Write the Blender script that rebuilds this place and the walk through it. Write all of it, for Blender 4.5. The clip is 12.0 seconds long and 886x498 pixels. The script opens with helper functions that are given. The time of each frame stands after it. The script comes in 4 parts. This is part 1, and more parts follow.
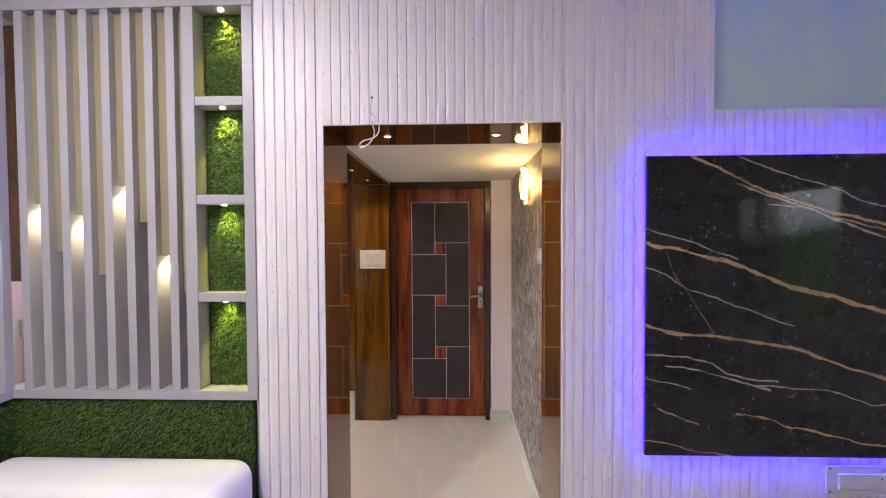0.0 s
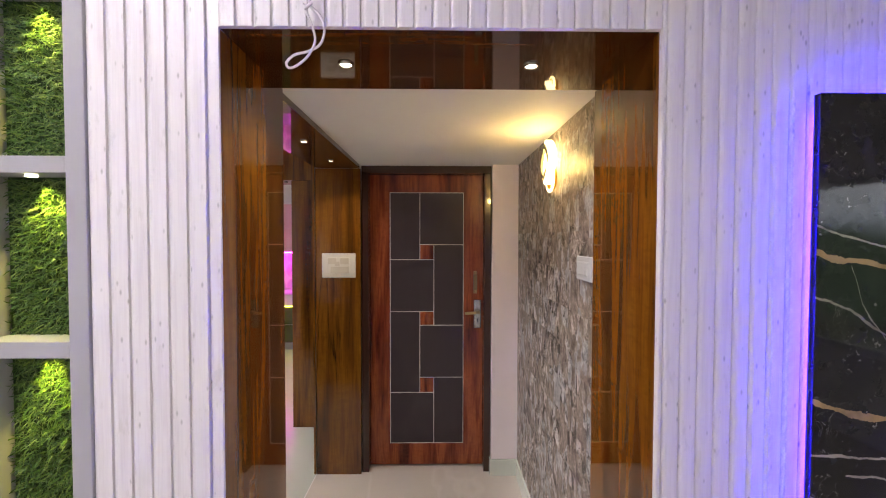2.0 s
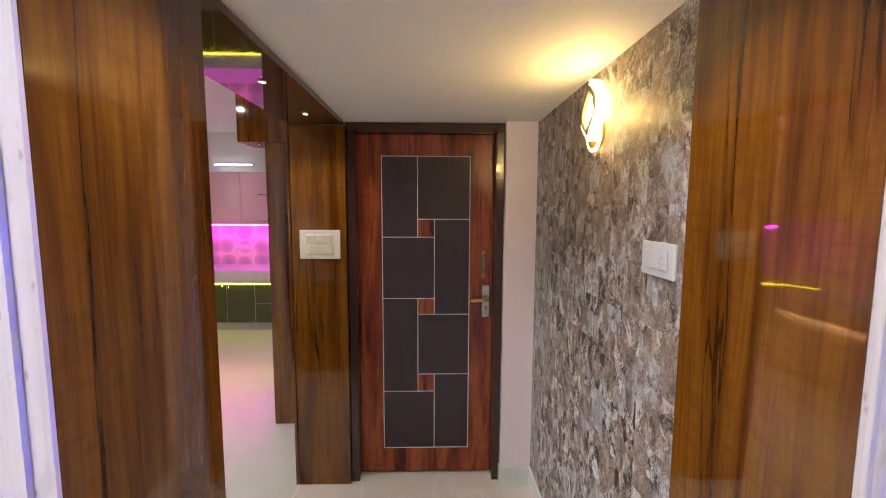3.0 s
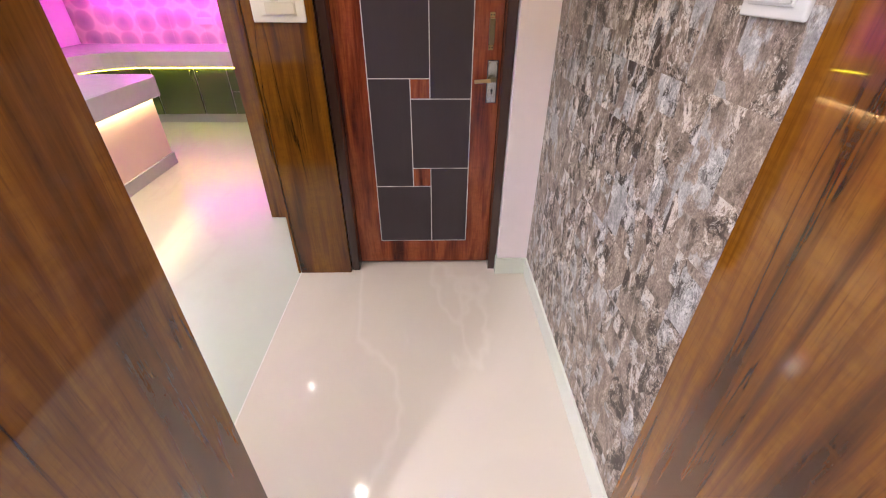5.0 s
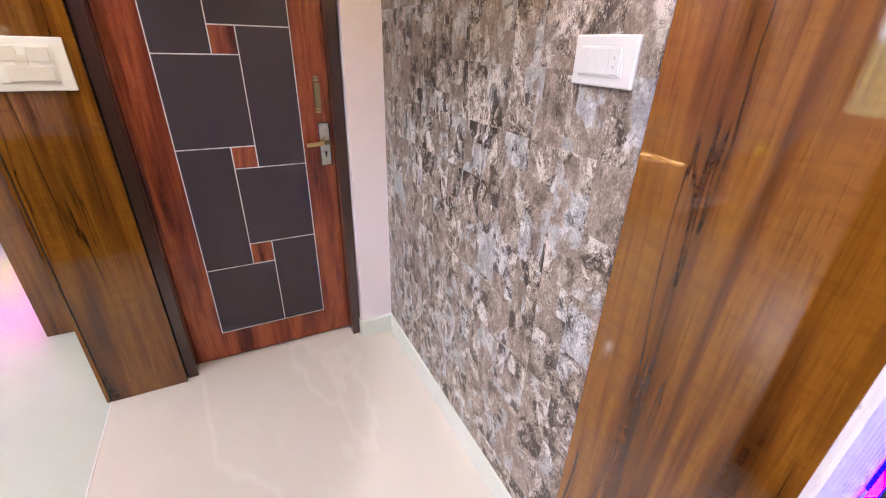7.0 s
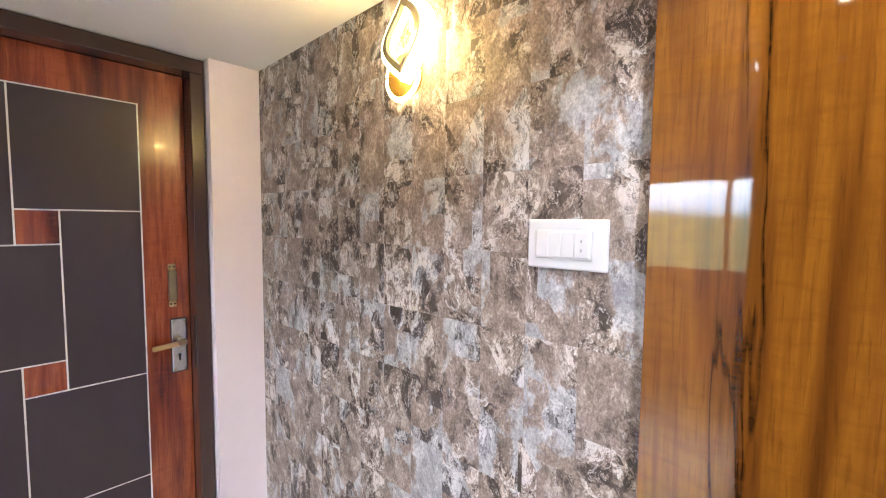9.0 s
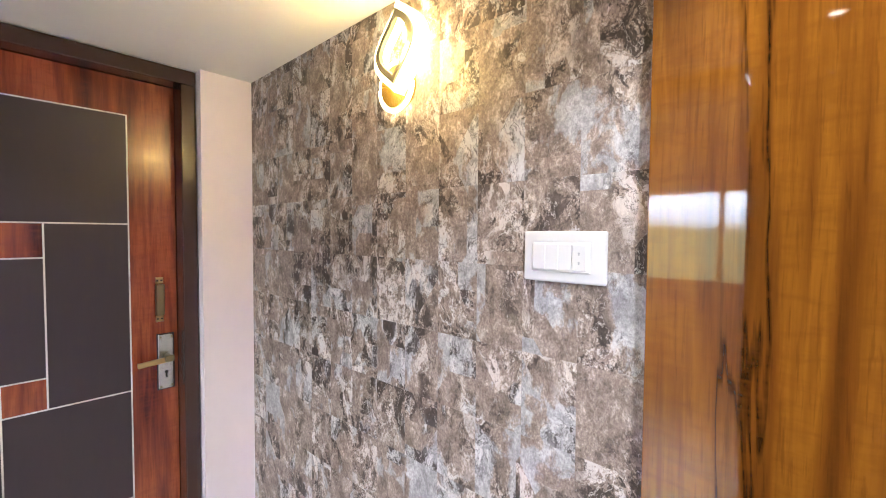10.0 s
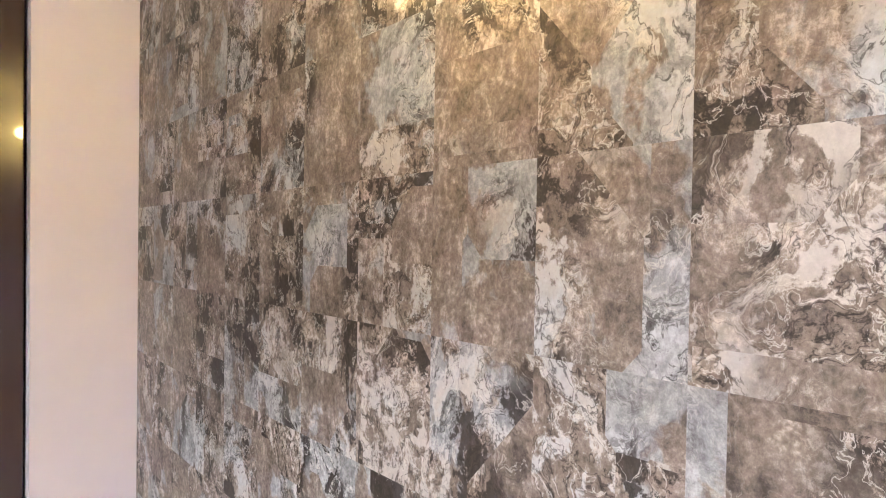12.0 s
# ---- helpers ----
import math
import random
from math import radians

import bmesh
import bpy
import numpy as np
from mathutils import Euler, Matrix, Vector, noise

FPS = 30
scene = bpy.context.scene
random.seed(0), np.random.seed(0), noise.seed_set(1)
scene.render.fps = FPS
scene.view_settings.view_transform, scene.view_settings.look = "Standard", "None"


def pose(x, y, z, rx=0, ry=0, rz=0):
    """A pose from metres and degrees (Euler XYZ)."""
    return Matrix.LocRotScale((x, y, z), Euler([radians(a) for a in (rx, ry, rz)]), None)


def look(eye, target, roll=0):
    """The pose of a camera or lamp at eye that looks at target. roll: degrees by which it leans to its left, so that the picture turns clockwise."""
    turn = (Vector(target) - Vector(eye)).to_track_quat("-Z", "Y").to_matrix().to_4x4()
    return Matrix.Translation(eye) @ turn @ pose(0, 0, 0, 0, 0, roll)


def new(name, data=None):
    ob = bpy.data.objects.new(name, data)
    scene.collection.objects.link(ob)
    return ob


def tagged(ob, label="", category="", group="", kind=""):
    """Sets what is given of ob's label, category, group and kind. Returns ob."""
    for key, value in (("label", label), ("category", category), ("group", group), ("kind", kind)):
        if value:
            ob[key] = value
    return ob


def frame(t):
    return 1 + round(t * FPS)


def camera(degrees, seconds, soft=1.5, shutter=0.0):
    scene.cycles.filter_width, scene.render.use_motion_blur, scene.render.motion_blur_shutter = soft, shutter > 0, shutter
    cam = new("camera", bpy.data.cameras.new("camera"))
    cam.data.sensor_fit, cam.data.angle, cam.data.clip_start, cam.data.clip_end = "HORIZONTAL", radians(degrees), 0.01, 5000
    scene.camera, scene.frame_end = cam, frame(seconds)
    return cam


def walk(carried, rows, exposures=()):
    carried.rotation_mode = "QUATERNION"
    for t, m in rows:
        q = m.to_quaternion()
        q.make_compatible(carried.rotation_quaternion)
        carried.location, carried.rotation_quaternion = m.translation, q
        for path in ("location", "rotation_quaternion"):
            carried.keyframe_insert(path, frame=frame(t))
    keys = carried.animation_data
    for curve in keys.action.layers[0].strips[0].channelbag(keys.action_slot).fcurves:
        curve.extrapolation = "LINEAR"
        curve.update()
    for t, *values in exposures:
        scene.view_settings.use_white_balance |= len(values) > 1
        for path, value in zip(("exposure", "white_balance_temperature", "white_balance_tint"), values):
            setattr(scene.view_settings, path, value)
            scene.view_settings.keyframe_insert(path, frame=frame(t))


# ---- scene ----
cam = camera(94.2, 12.0, soft=1.1)
PATH = [
    (0, (0.068, -1.768, 1.624), (-0.001, 0.231, 1.572), -0.3),
    (0.5, (0.04, -1.607, 1.624), (-0.02, 0.391, 1.564), -0.0),
    (1, (-0.009, -1.42, 1.632), (-0.043, 0.579, 1.568), -0.1),
    (1.5, (-0.014, -1.189, 1.638), (-0.015, 0.81, 1.582), 0.0),
    (2, (-0.006, -0.958, 1.632), (0.019, 1.042, 1.577), 0.1),
    (2.5, (-0.021, -0.696, 1.654), (0.013, 1.302, 1.562), 0.1),
    (2.7, (-0.046, -0.602, 1.654), (0.005, 1.394, 1.535), 0.2),
    (4.5, (-0.014, -0.225, 1.542), (0.015, 1.552, 0.624), 0.2),
    (5, (-0.021, -0.213, 1.529), (0.023, 1.454, 0.426), 0.3),
    (5.5, (-0.026, -0.211, 1.529), (0.064, 1.383, 0.325), 0.3),
    (6, (-0.019, -0.196, 1.526), (0.232, 1.394, 0.339), 1.1),
    (6.5, (-0.063, -0.153, 1.525), (0.444, 1.456, 0.451), 1.5),
    (7, (-0.123, -0.081, 1.54), (0.701, 1.508, 0.648), 1.8),
    (7.5, (-0.134, 0.034, 1.565), (0.968, 1.562, 0.893), 1.8),
    (7.7, (-0.136, 0.073, 1.577), (1.057, 1.574, 1.007), 1.9),
    (9.3, (-0.156, 0.212, 1.556), (1.314, 1.565, 1.461), 0.4),
    (9.5, (-0.15, 0.213, 1.556), (1.322, 1.565, 1.475), 0.5),
    (10, (-0.138, 0.219, 1.558), (1.338, 1.566, 1.484), 0.4),
    (10.5, (-0.087, 0.29, 1.561), (1.401, 1.623, 1.474), 0.5),
    (11, (0.014, 0.443, 1.569), (1.518, 1.757, 1.461), 0.5),
    (11.5, (0.129, 0.595, 1.572), (1.67, 1.866, 1.473), 0.8),
    (12, (0.226, 0.703, 1.587), (1.803, 1.932, 1.565), 0.9),
]
walk(cam, [(t, look(eye, target, roll)) for t, eye, target, roll in PATH],
     exposures=[(0, 0.0, 6500, 16), (2.7, 0.0, 6450, 15), (4.5, 0.64, 6300, 17), (6.0, 0.63, 6400, 19), (7.0, 0.82, 6000, 19), (7.5, 0.92, 5950, 17), (9.4, 0.94, 5750, 12), (12, 0.94, 5830, 11)])

# ---- world, sun, large lights ----
world = bpy.data.worlds.new("sky")
scene.world = world
world.use_nodes = True
wn = world.node_tree
sky = wn.nodes.new("ShaderNodeTexSky")
sky.sky_type, sky.sun_disc = "NISHITA", False
sky.sun_elevation, sky.sun_rotation = radians(48), radians(200)
wn.links.new(sky.outputs[0], wn.nodes["Background"].inputs[0])
wn.nodes["Background"].inputs[1].default_value = 0.15
sun = bpy.data.lights.new("sun", "SUN")
sun.energy, sun.angle, sun.color = 2.5, radians(0.5), (1.0, 0.95, 0.88)
sun_ob = new("sun", sun)
sun_ob.matrix_world = look((0, 0, 9), (0.25, 0.66, 8.2))


def area(name, m, sx, sy, watts, colour, spread=180):
    li = bpy.data.lights.new(name, "AREA")
    li.shape, li.size, li.size_y, li.energy, li.color, li.spread = "RECTANGLE", sx, sy, watts, colour, radians(spread)
    ob = new(name, li)
    ob.matrix_world = m
    return ob


def spot(name, eye, target, watts, colour, cone=80, radius=0.009):
    li = bpy.data.lights.new(name, "SPOT")
    li.energy, li.color, li.spot_size, li.spot_blend, li.shadow_soft_size = watts, colour, radians(cone), 0.8, radius
    ob = new(name, li)
    ob.matrix_world = look(eye, target)
    return ob


WARM = (1.0, 0.94, 0.86)
# unseen ceiling lamps: living room ones with fill at the south, kitchen ones added as fill
for lx, ly, watts in ((-1.25, -1.25, 44), (1.5, -1.8, 1.5), (-1.7, -3.1, 8), (-1.6, -3.5, 6)):
    area("panel_lamp", look((lx, ly, 2.925), (lx, ly, 0)), 0.12, 0.12, watts, (1.0, 0.965, 0.985))
for lx, ly, watts in ((-2.1, 1.0, 12), (-3.6, 3.3, 13)):
    area("kitchen_panel_lamp", look((lx, ly, 2.69), (lx, ly, 0)), 0.05, 0.05, watts, (1.0, 0.98, 0.97))


# ---- materials ----
def nodes(name):
    mat = bpy.data.materials.new(name)
    mat.use_nodes = True
    nt = mat.node_tree
    return mat, nt, nt.nodes["Principled BSDF"]


def tex_coord(nt, scale=(1, 1, 1), rot=(0, 0, 0), kind="Object", jitter=0.0):
    tc, mp = nt.nodes.new("ShaderNodeTexCoord"), nt.nodes.new("ShaderNodeMapping")
    mp.inputs["Scale"].default_value = scale
    mp.inputs["Rotation"].default_value = [radians(a) for a in rot]
    out = tc.outputs[kind]
    if jitter:
        info, mul, add = nt.nodes.new("ShaderNodeObjectInfo"), nt.nodes.new("ShaderNodeMath"), nt.nodes.new("ShaderNodeVectorMath")
        mul.operation, mul.inputs[1].default_value = "MULTIPLY", jitter
        nt.links.new(info.outputs["Random"], mul.inputs[0])
        nt.links.new(out, add.inputs[0])
        nt.links.new(mul.outputs[0], add.inputs[1])
        out = add.outputs[0]
    nt.links.new(out, mp.inputs[0])
    return mp.outputs[0]


def noise_tex(nt, vec, scale, detail=6.0, rough=0.6, distort=0.0):
    n = nt.nodes.new("ShaderNodeTexNoise")
    n.inputs["Scale"].default_value, n.inputs["Detail"].default_value = scale, detail
    n.inputs["Roughness"].default_value, n.inputs["Distortion"].default_value = rough, distort
    nt.links.new(vec, n.inputs["Vector"])
    return n


def ramp(nt, fac, stops):
    r = nt.nodes.new("ShaderNodeValToRGB")
    el = r.color_ramp.elements
    while len(el) < len(stops):
        el.new(0.5)
    for e, (p, c) in zip(el, stops):
        e.position, e.color = p, (*c, 1) if len(c) == 3 else c
    nt.links.new(fac, r.inputs[0])
    return r.outputs[0]


def mix(nt, fac, a, b, blend="MIX"):
    m = nt.nodes.new("ShaderNodeMix")
    m.data_type, m.blend_type = "RGBA", blend
    for sock, v in ((m.inputs["Factor"], fac), (m.inputs["A"], a), (m.inputs["B"], b)):
        if isinstance(v, (int, float)):
            sock.default_value = v
        elif isinstance(v, tuple):
            sock.default_value = (*v, 1)
        else:
            nt.links.new(v, sock)
    return m.outputs["Result"]


def math_node(nt, op, a, b=None, c=None):
    m = nt.nodes.new("ShaderNodeMath")
    m.operation = op
    for sock, v in zip(m.inputs, (a, b, c)):
        if v is None:
            continue
        if isinstance(v, (int, float)):
            sock.default_value = v
        else:
            nt.links.new(v, sock)
    return m.outputs[0]


def bump(nt, bsdf, height, strength=0.2, dist=0.002):
    b = nt.nodes.new("ShaderNodeBump")
    b.inputs["Strength"].default_value, b.inputs["Distance"].default_value = strength, dist
    nt.links.new(height, b.inputs["Height"])
    nt.links.new(b.outputs[0], bsdf.inputs["Normal"])


def plain(name, colour, rough=0.5, metal=0.0, vary=0.12, scale=18.0, relief=0.05, coat=0.0, stretch=(1, 1, 1)):
    """A paint or metal with faint mottling, smudges and a little relief."""
    mat, nt, b = nodes(name)
    vec = tex_coord(nt, stretch)
    big, fine = noise_tex(nt, vec, scale * 0.12, 3), noise_tex(nt, vec, scale, 8, 0.7)
    low, high = tuple(c * (1 - vary) for c in colour), tuple(min(1, c * (1 + vary * 0.6)) for c in colour)
    f = math_node(nt, "ADD", math_node(nt, "MULTIPLY", big.outputs["Fac"], 0.6), math_node(nt, "MULTIPLY", fine.outputs["Fac"], 0.4))
    nt.links.new(ramp(nt, f, [(0.3, low), (0.7, high)]), b.inputs["Base Color"])
    r = math_node(nt, "MULTIPLY_ADD", big.outputs["Fac"], rough * 0.4, rough * 0.8)
    nt.links.new(r, b.inputs["Roughness"])
    b.inputs["Metallic"].default_value = metal
    b.inputs["Coat Weight"].default_value = coat
    if relief:
        bump(nt, b, fine.outputs["Fac"], relief)
    return mat


def glow(name, colour, strength):
    mat, nt, b = nodes(name)
    b.inputs["Base Color"].default_value = (*colour, 1)
    b.inputs["Emission Color"].default_value = (*colour, 1)
    b.inputs["Emission Strength"].default_value = strength
    return mat


def wood(name, dark, mid, light, gloss=0.045, band=5.5, line=0.85, stretch=(1, 1, 0.05), jitter=9.0, coat=0.5):
    """Laminate with upright grain: broad bands, fine streaks and thin dark cracks."""
    mat, nt, b = nodes(name)
    broad = noise_tex(nt, tex_coord(nt, tuple(min(1, c * 2) for c in stretch), jitter=jitter), band, 3, 0.55, 0.6)
    fine = noise_tex(nt, tex_coord(nt, stretch, jitter=jitter), band * 9, 6, 0.6, 0.3)
    crack = noise_tex(nt, tex_coord(nt, tuple(min(1, c * 0.9) for c in stretch), jitter=jitter), band * 1.5, 6, 0.5, 0.3)
    f = math_node(nt, "ADD", math_node(nt, "MULTIPLY", broad.outputs["Fac"], 0.74), math_node(nt, "MULTIPLY", fine.outputs["Fac"], 0.26))
    col = ramp(nt, f, [(0.37, dark), (0.46, mid), (0.55, light), (0.63, mid), (0.70, dark)])
    away = math_node(nt, "ABSOLUTE", math_node(nt, "SUBTRACT", crack.outputs["Fac"], 0.5))
    thin = ramp(nt, away, [(0.002, (1, 1, 1)), (0.007, (0, 0, 0))])
    gate = ramp(nt, noise_tex(nt, tex_coord(nt, tuple(min(1, c * 5) for c in stretch), jitter=jitter + 3), 5, 2).outputs["Fac"], [(0.45, (0, 0, 0)), (0.55, (1, 1, 1))])
    wide = ramp(nt, away, [(0.0, (1, 1, 1)), (0.030, (0, 0, 0))])
    col = mix(nt, math_node(nt, "MULTIPLY", mix(nt, 1.0, wide, gate, "MULTIPLY"), line * 0.45), col, dark)
    k = mix(nt, 1.0, thin, gate, "MULTIPLY")
    col = mix(nt, math_node(nt, "MULTIPLY", k, line), col, tuple(c * 0.25 for c in dark))
    figure = noise_tex(nt, tex_coord(nt, tuple(1.0 if c < 0.5 else 0.3 for c in stretch), jitter=jitter), band * 9, 3, 0.6, 0.5)
    col = mix(nt, ramp(nt, figure.outputs["Fac"], [(0.45, (0, 0, 0)), (0.75, (0.45, 0.45, 0.45))]), col, mid)
    pore = noise_tex(nt, tex_coord(nt, tuple(c if c < 0.5 else 1.0 for c in stretch), jitter=jitter + 5), band * 34, 4, 0.6, 0.2)
    col = mix(nt, math_node(nt, "MULTIPLY", ramp(nt, pore.outputs["Fac"], [(0.55, (0, 0, 0)), (0.64, (1, 1, 1))]), 0.26), col, dark)
    nt.links.new(col, b.inputs["Base Color"])
    b.inputs["Roughness"].default_value = gloss
    b.inputs["Coat Weight"].default_value = coat
    b.inputs["Coat Roughness"].default_value = 0.02
    bump(nt, b, broad.outputs["Fac"], 0.03, 0.004)
    return mat


MAT = {}
MAT["wood"] = wood("walnut_laminate", (0.040, 0.012, 0.003), (0.118, 0.039, 0.005), (0.215, 0.082, 0.008), coat=0.35)
# same walnut for the soffits, turned grain, underside shade darkened into the colours
MAT["wood_x_shaded"] = wood("walnut_laminate_across_shaded", (0.036, 0.010, 0.003), (0.075, 0.024, 0.005), (0.12, 0.045, 0.008), stretch=(0.05, 1, 1), coat=0.12)
MAT["wood_y_shaded"] = wood("walnut_laminate_along_shaded", (0.045, 0.013, 0.003), (0.095, 0.031, 0.006), (0.16, 0.060, 0.010), stretch=(1, 0.05, 1))
MAT["door_wood"] = wood("red_teak", (0.060, 0.008, 0.003), (0.20, 0.034, 0.011), (0.36, 0.085, 0.024), 0.26, 7.5, 0.25, (1, 1, 0.06), 5.0, 0.1)
MAT["frame_brown"] = plain("dark_brown_enamel", (0.050, 0.023, 0.017), 0.22, coat=0.4)
MAT["inlay"] = plain("charcoal_laminate", (0.042, 0.029, 0.036), 0.45, scale=140, relief=0.12, stretch=(1, 1, 0.1))
MAT["line"] = plain("white_inlay_strip", (0.75, 0.73, 0.70), 0.4)
MAT["brass"] = plain("antique_brass", (0.50, 0.36, 0.16), 0.3, 1.0)
MAT["steel"] = plain("brushed_nickel", (0.60, 0.60, 0.55), 0.22, 1.0)
MAT["bronze"] = plain("dark_antique_brass", (0.26, 0.21, 0.11), 0.35, 1.0)
MAT["dark"] = plain("black_gap", (0.01, 0.01, 0.01), 0.6)
MAT["white_plastic"] = plain("white_plastic", (0.68, 0.69, 0.69), 0.25, vary=0.03, relief=0.0)
MAT["cream_plastic"] = plain("cream_plastic", (0.80, 0.74, 0.62), 0.3, vary=0.04, relief=0.0)
MAT["tape"] = plain("masking_tape", (0.70, 0.62, 0.48), 0.7)
MAT["ceiling"] = plain("ceiling_paint", (0.86, 0.85, 0.82), 0.7, vary=0.03)
MAT["pink"] = plain("pale_pink_paint", (0.93, 0.85, 0.90), 0.55, vary=0.04)
MAT["wall_white"] = plain("off_white_paint", (0.78, 0.77, 0.76), 0.6, vary=0.04)
MAT["frame_white"] = plain("white_duco_paint", (0.42, 0.41, 0.43), 0.35, vary=0.04)
MAT["beige"] = plain("beige_board", (0.31, 0.265, 0.155), 0.45, vary=0.08)
# smooth wall with the LED's blue-green light put into its base colour
MAT["teal"] = plain("blue_grey_lit_wall", (0.58, 0.76, 0.78), 0.5, vary=0.05)
MAT["sofa"] = plain("white_leatherette", (0.80, 0.79, 0.79), 0.35, vary=0.04, scale=60, relief=0.15)
MAT["skirt"] = plain("pale_green_white_tile", (0.70, 0.74, 0.68), 0.12, vary=0.05)
MAT["soil"] = plain("artificial_turf_mat", (0.015, 0.04, 0.008), 0.9)
MAT["cab_pink"] = plain("pink_acrylic", (0.78, 0.50, 0.52), 0.12, vary=0.03, relief=0.0, coat=0.4)
MAT["cab_green"] = plain("dark_green_acrylic", (0.055, 0.085, 0.030), 0.15, vary=0.06, relief=0.0, coat=0.3)
MAT["granite"] = plain("pale_granite", (0.58, 0.60, 0.61), 0.15, vary=0.06, scale=160)
MAT["island_pink"] = plain("pale_peach_panel", (0.74, 0.58, 0.54), 0.4, vary=0.04)
MAT["kick"] = plain("grey_kick_tile", (0.42, 0.45, 0.46), 0.25, vary=0.08)
MAT["cable"] = plain("white_cable", (0.78, 0.74, 0.76), 0.4, vary=0.03, relief=0.0)
MAT["field"] = plain("dry_grass_field", (0.15, 0.16, 0.085), 0.9, vary=0.5, scale=2.0)
MAT["lamp_black"] = plain("dark_grey_lamp_body", (0.05, 0.047, 0.04), 0.4)
MAT["lamp_glow"] = glow("warm_acrylic_glow", (1.0, 0.74, 0.30), 12)
MAT["lamp_gold"] = glow("lit_gold_acrylic", (0.30, 0.165, 0.008), 0.05)
MAT["spot_glow"] = glow("spot_lens", (1.0, 0.88, 0.68), 14)
MAT["niche_glow"] = glow("niche_lens", (1.0, 0.93, 0.55), 14)
MAT["blue_led"] = glow("blue_led_strip", (0.010, 0.003, 1.0), 180)
MAT["magenta_led"] = glow("magenta_led_strip", (1.0, 0.03, 0.80), 62)
MAT["yellow_led"] = glow("yellow_led_strip", (1.0, 0.82, 0.04), 28)
MAT["warm_led"] = glow("warm_led_strip", (1.0, 0.70, 0.28), 38)
# emission for the bar that draws a reflection above the kitchen units
MAT["reflection_glow"] = glow("reflection_bar_glow", (0.95, 0.98, 1.0), 8)


def floor_material(name, base, vein, gloss):
    mat, nt, b = nodes(name)
    big = noise_tex(nt, tex_coord(nt), 1.3, 5, 0.6, 0.8)
    v = noise_tex(nt, tex_coord(nt, (1.0, 0.35, 1), (0, 0, 18)), 1.1, 4, 0.5, 0.9)
    away = math_node(nt, "ABSOLUTE", math_node(nt, "SUBTRACT", v.outputs["Fac"], 0.52))
    thin = ramp(nt, away, [(0.0, (1, 1, 1)), (0.018, (0, 0, 0))])
    col = ramp(nt, big.outputs["Fac"], [(0.3, tuple(c * 0.93 for c in base)), (0.7, base)])
    col = mix(nt, math_node(nt, "MULTIPLY", thin, 0.38), col, vein)
    nt.links.new(col, b.inputs["Base Color"])
    b.inputs["Roughness"].default_value = gloss
    b.inputs["Specular IOR Level"].default_value = 0.5
    return mat


MAT["floor"] = floor_material("cream_vitrified_tile", (0.70, 0.64, 0.57), (0.80, 0.75, 0.69), 0.06)
MAT["kitchen_floor"] = floor_material("pale_green_vitrified_tile", (0.57, 0.62, 0.55), (0.50, 0.52, 0.47), 0.24)


def flute_material():
    mat, nt, b = nodes("white_washed_wood_print")
    streak = noise_tex(nt, tex_coord(nt, (1, 1, 0.04), jitter=7), 60, 6, 0.7)
    vec = tex_coord(nt, (55, 55, 22), (0, 24, 0), jitter=7)
    vo = nt.nodes.new("ShaderNodeTexVoronoi")
    vo.inputs["Scale"].default_value = 1.0
    nt.links.new(vec, vo.inputs["Vector"])
    tick = ramp(nt, vo.outputs["Distance"], [(0.06, (1, 1, 1)), (0.20, (0, 0, 0))])
    gate = ramp(nt, noise_tex(nt, tex_coord(nt, (1, 1, 0.8), jitter=7), 16, 2).outputs["Fac"], [(0.49, (0, 0, 0)), (0.56, (1, 1, 1))])
    smear = noise_tex(nt, tex_coord(nt, (1, 1, 0.35), (0, 20, 0), jitter=7), 30, 6, 0.65)
    col = ramp(nt, streak.outputs["Fac"], [(0.3, (0.73, 0.68, 0.70)), (0.55, (0.82, 0.785, 0.795))])
    col = mix(nt, math_node(nt, "MULTIPLY", ramp(nt, smear.outputs["Fac"], [(0.60, (0, 0, 0)), (0.68, (1, 1, 1))]), 0.35), col, (0.56, 0.53, 0.51))
    col = mix(nt, math_node(nt, "MULTIPLY", mix(nt, 1.0, tick, gate, "MULTIPLY"), 0.55), col, (0.27, 0.25, 0.24))
    nt.links.new(col, b.inputs["Base Color"])
    b.inputs["Roughness"].default_value = 0.42
    bump(nt, b, streak.outputs["Fac"], 0.12)
    return mat


MAT["flute"] = flute_material()


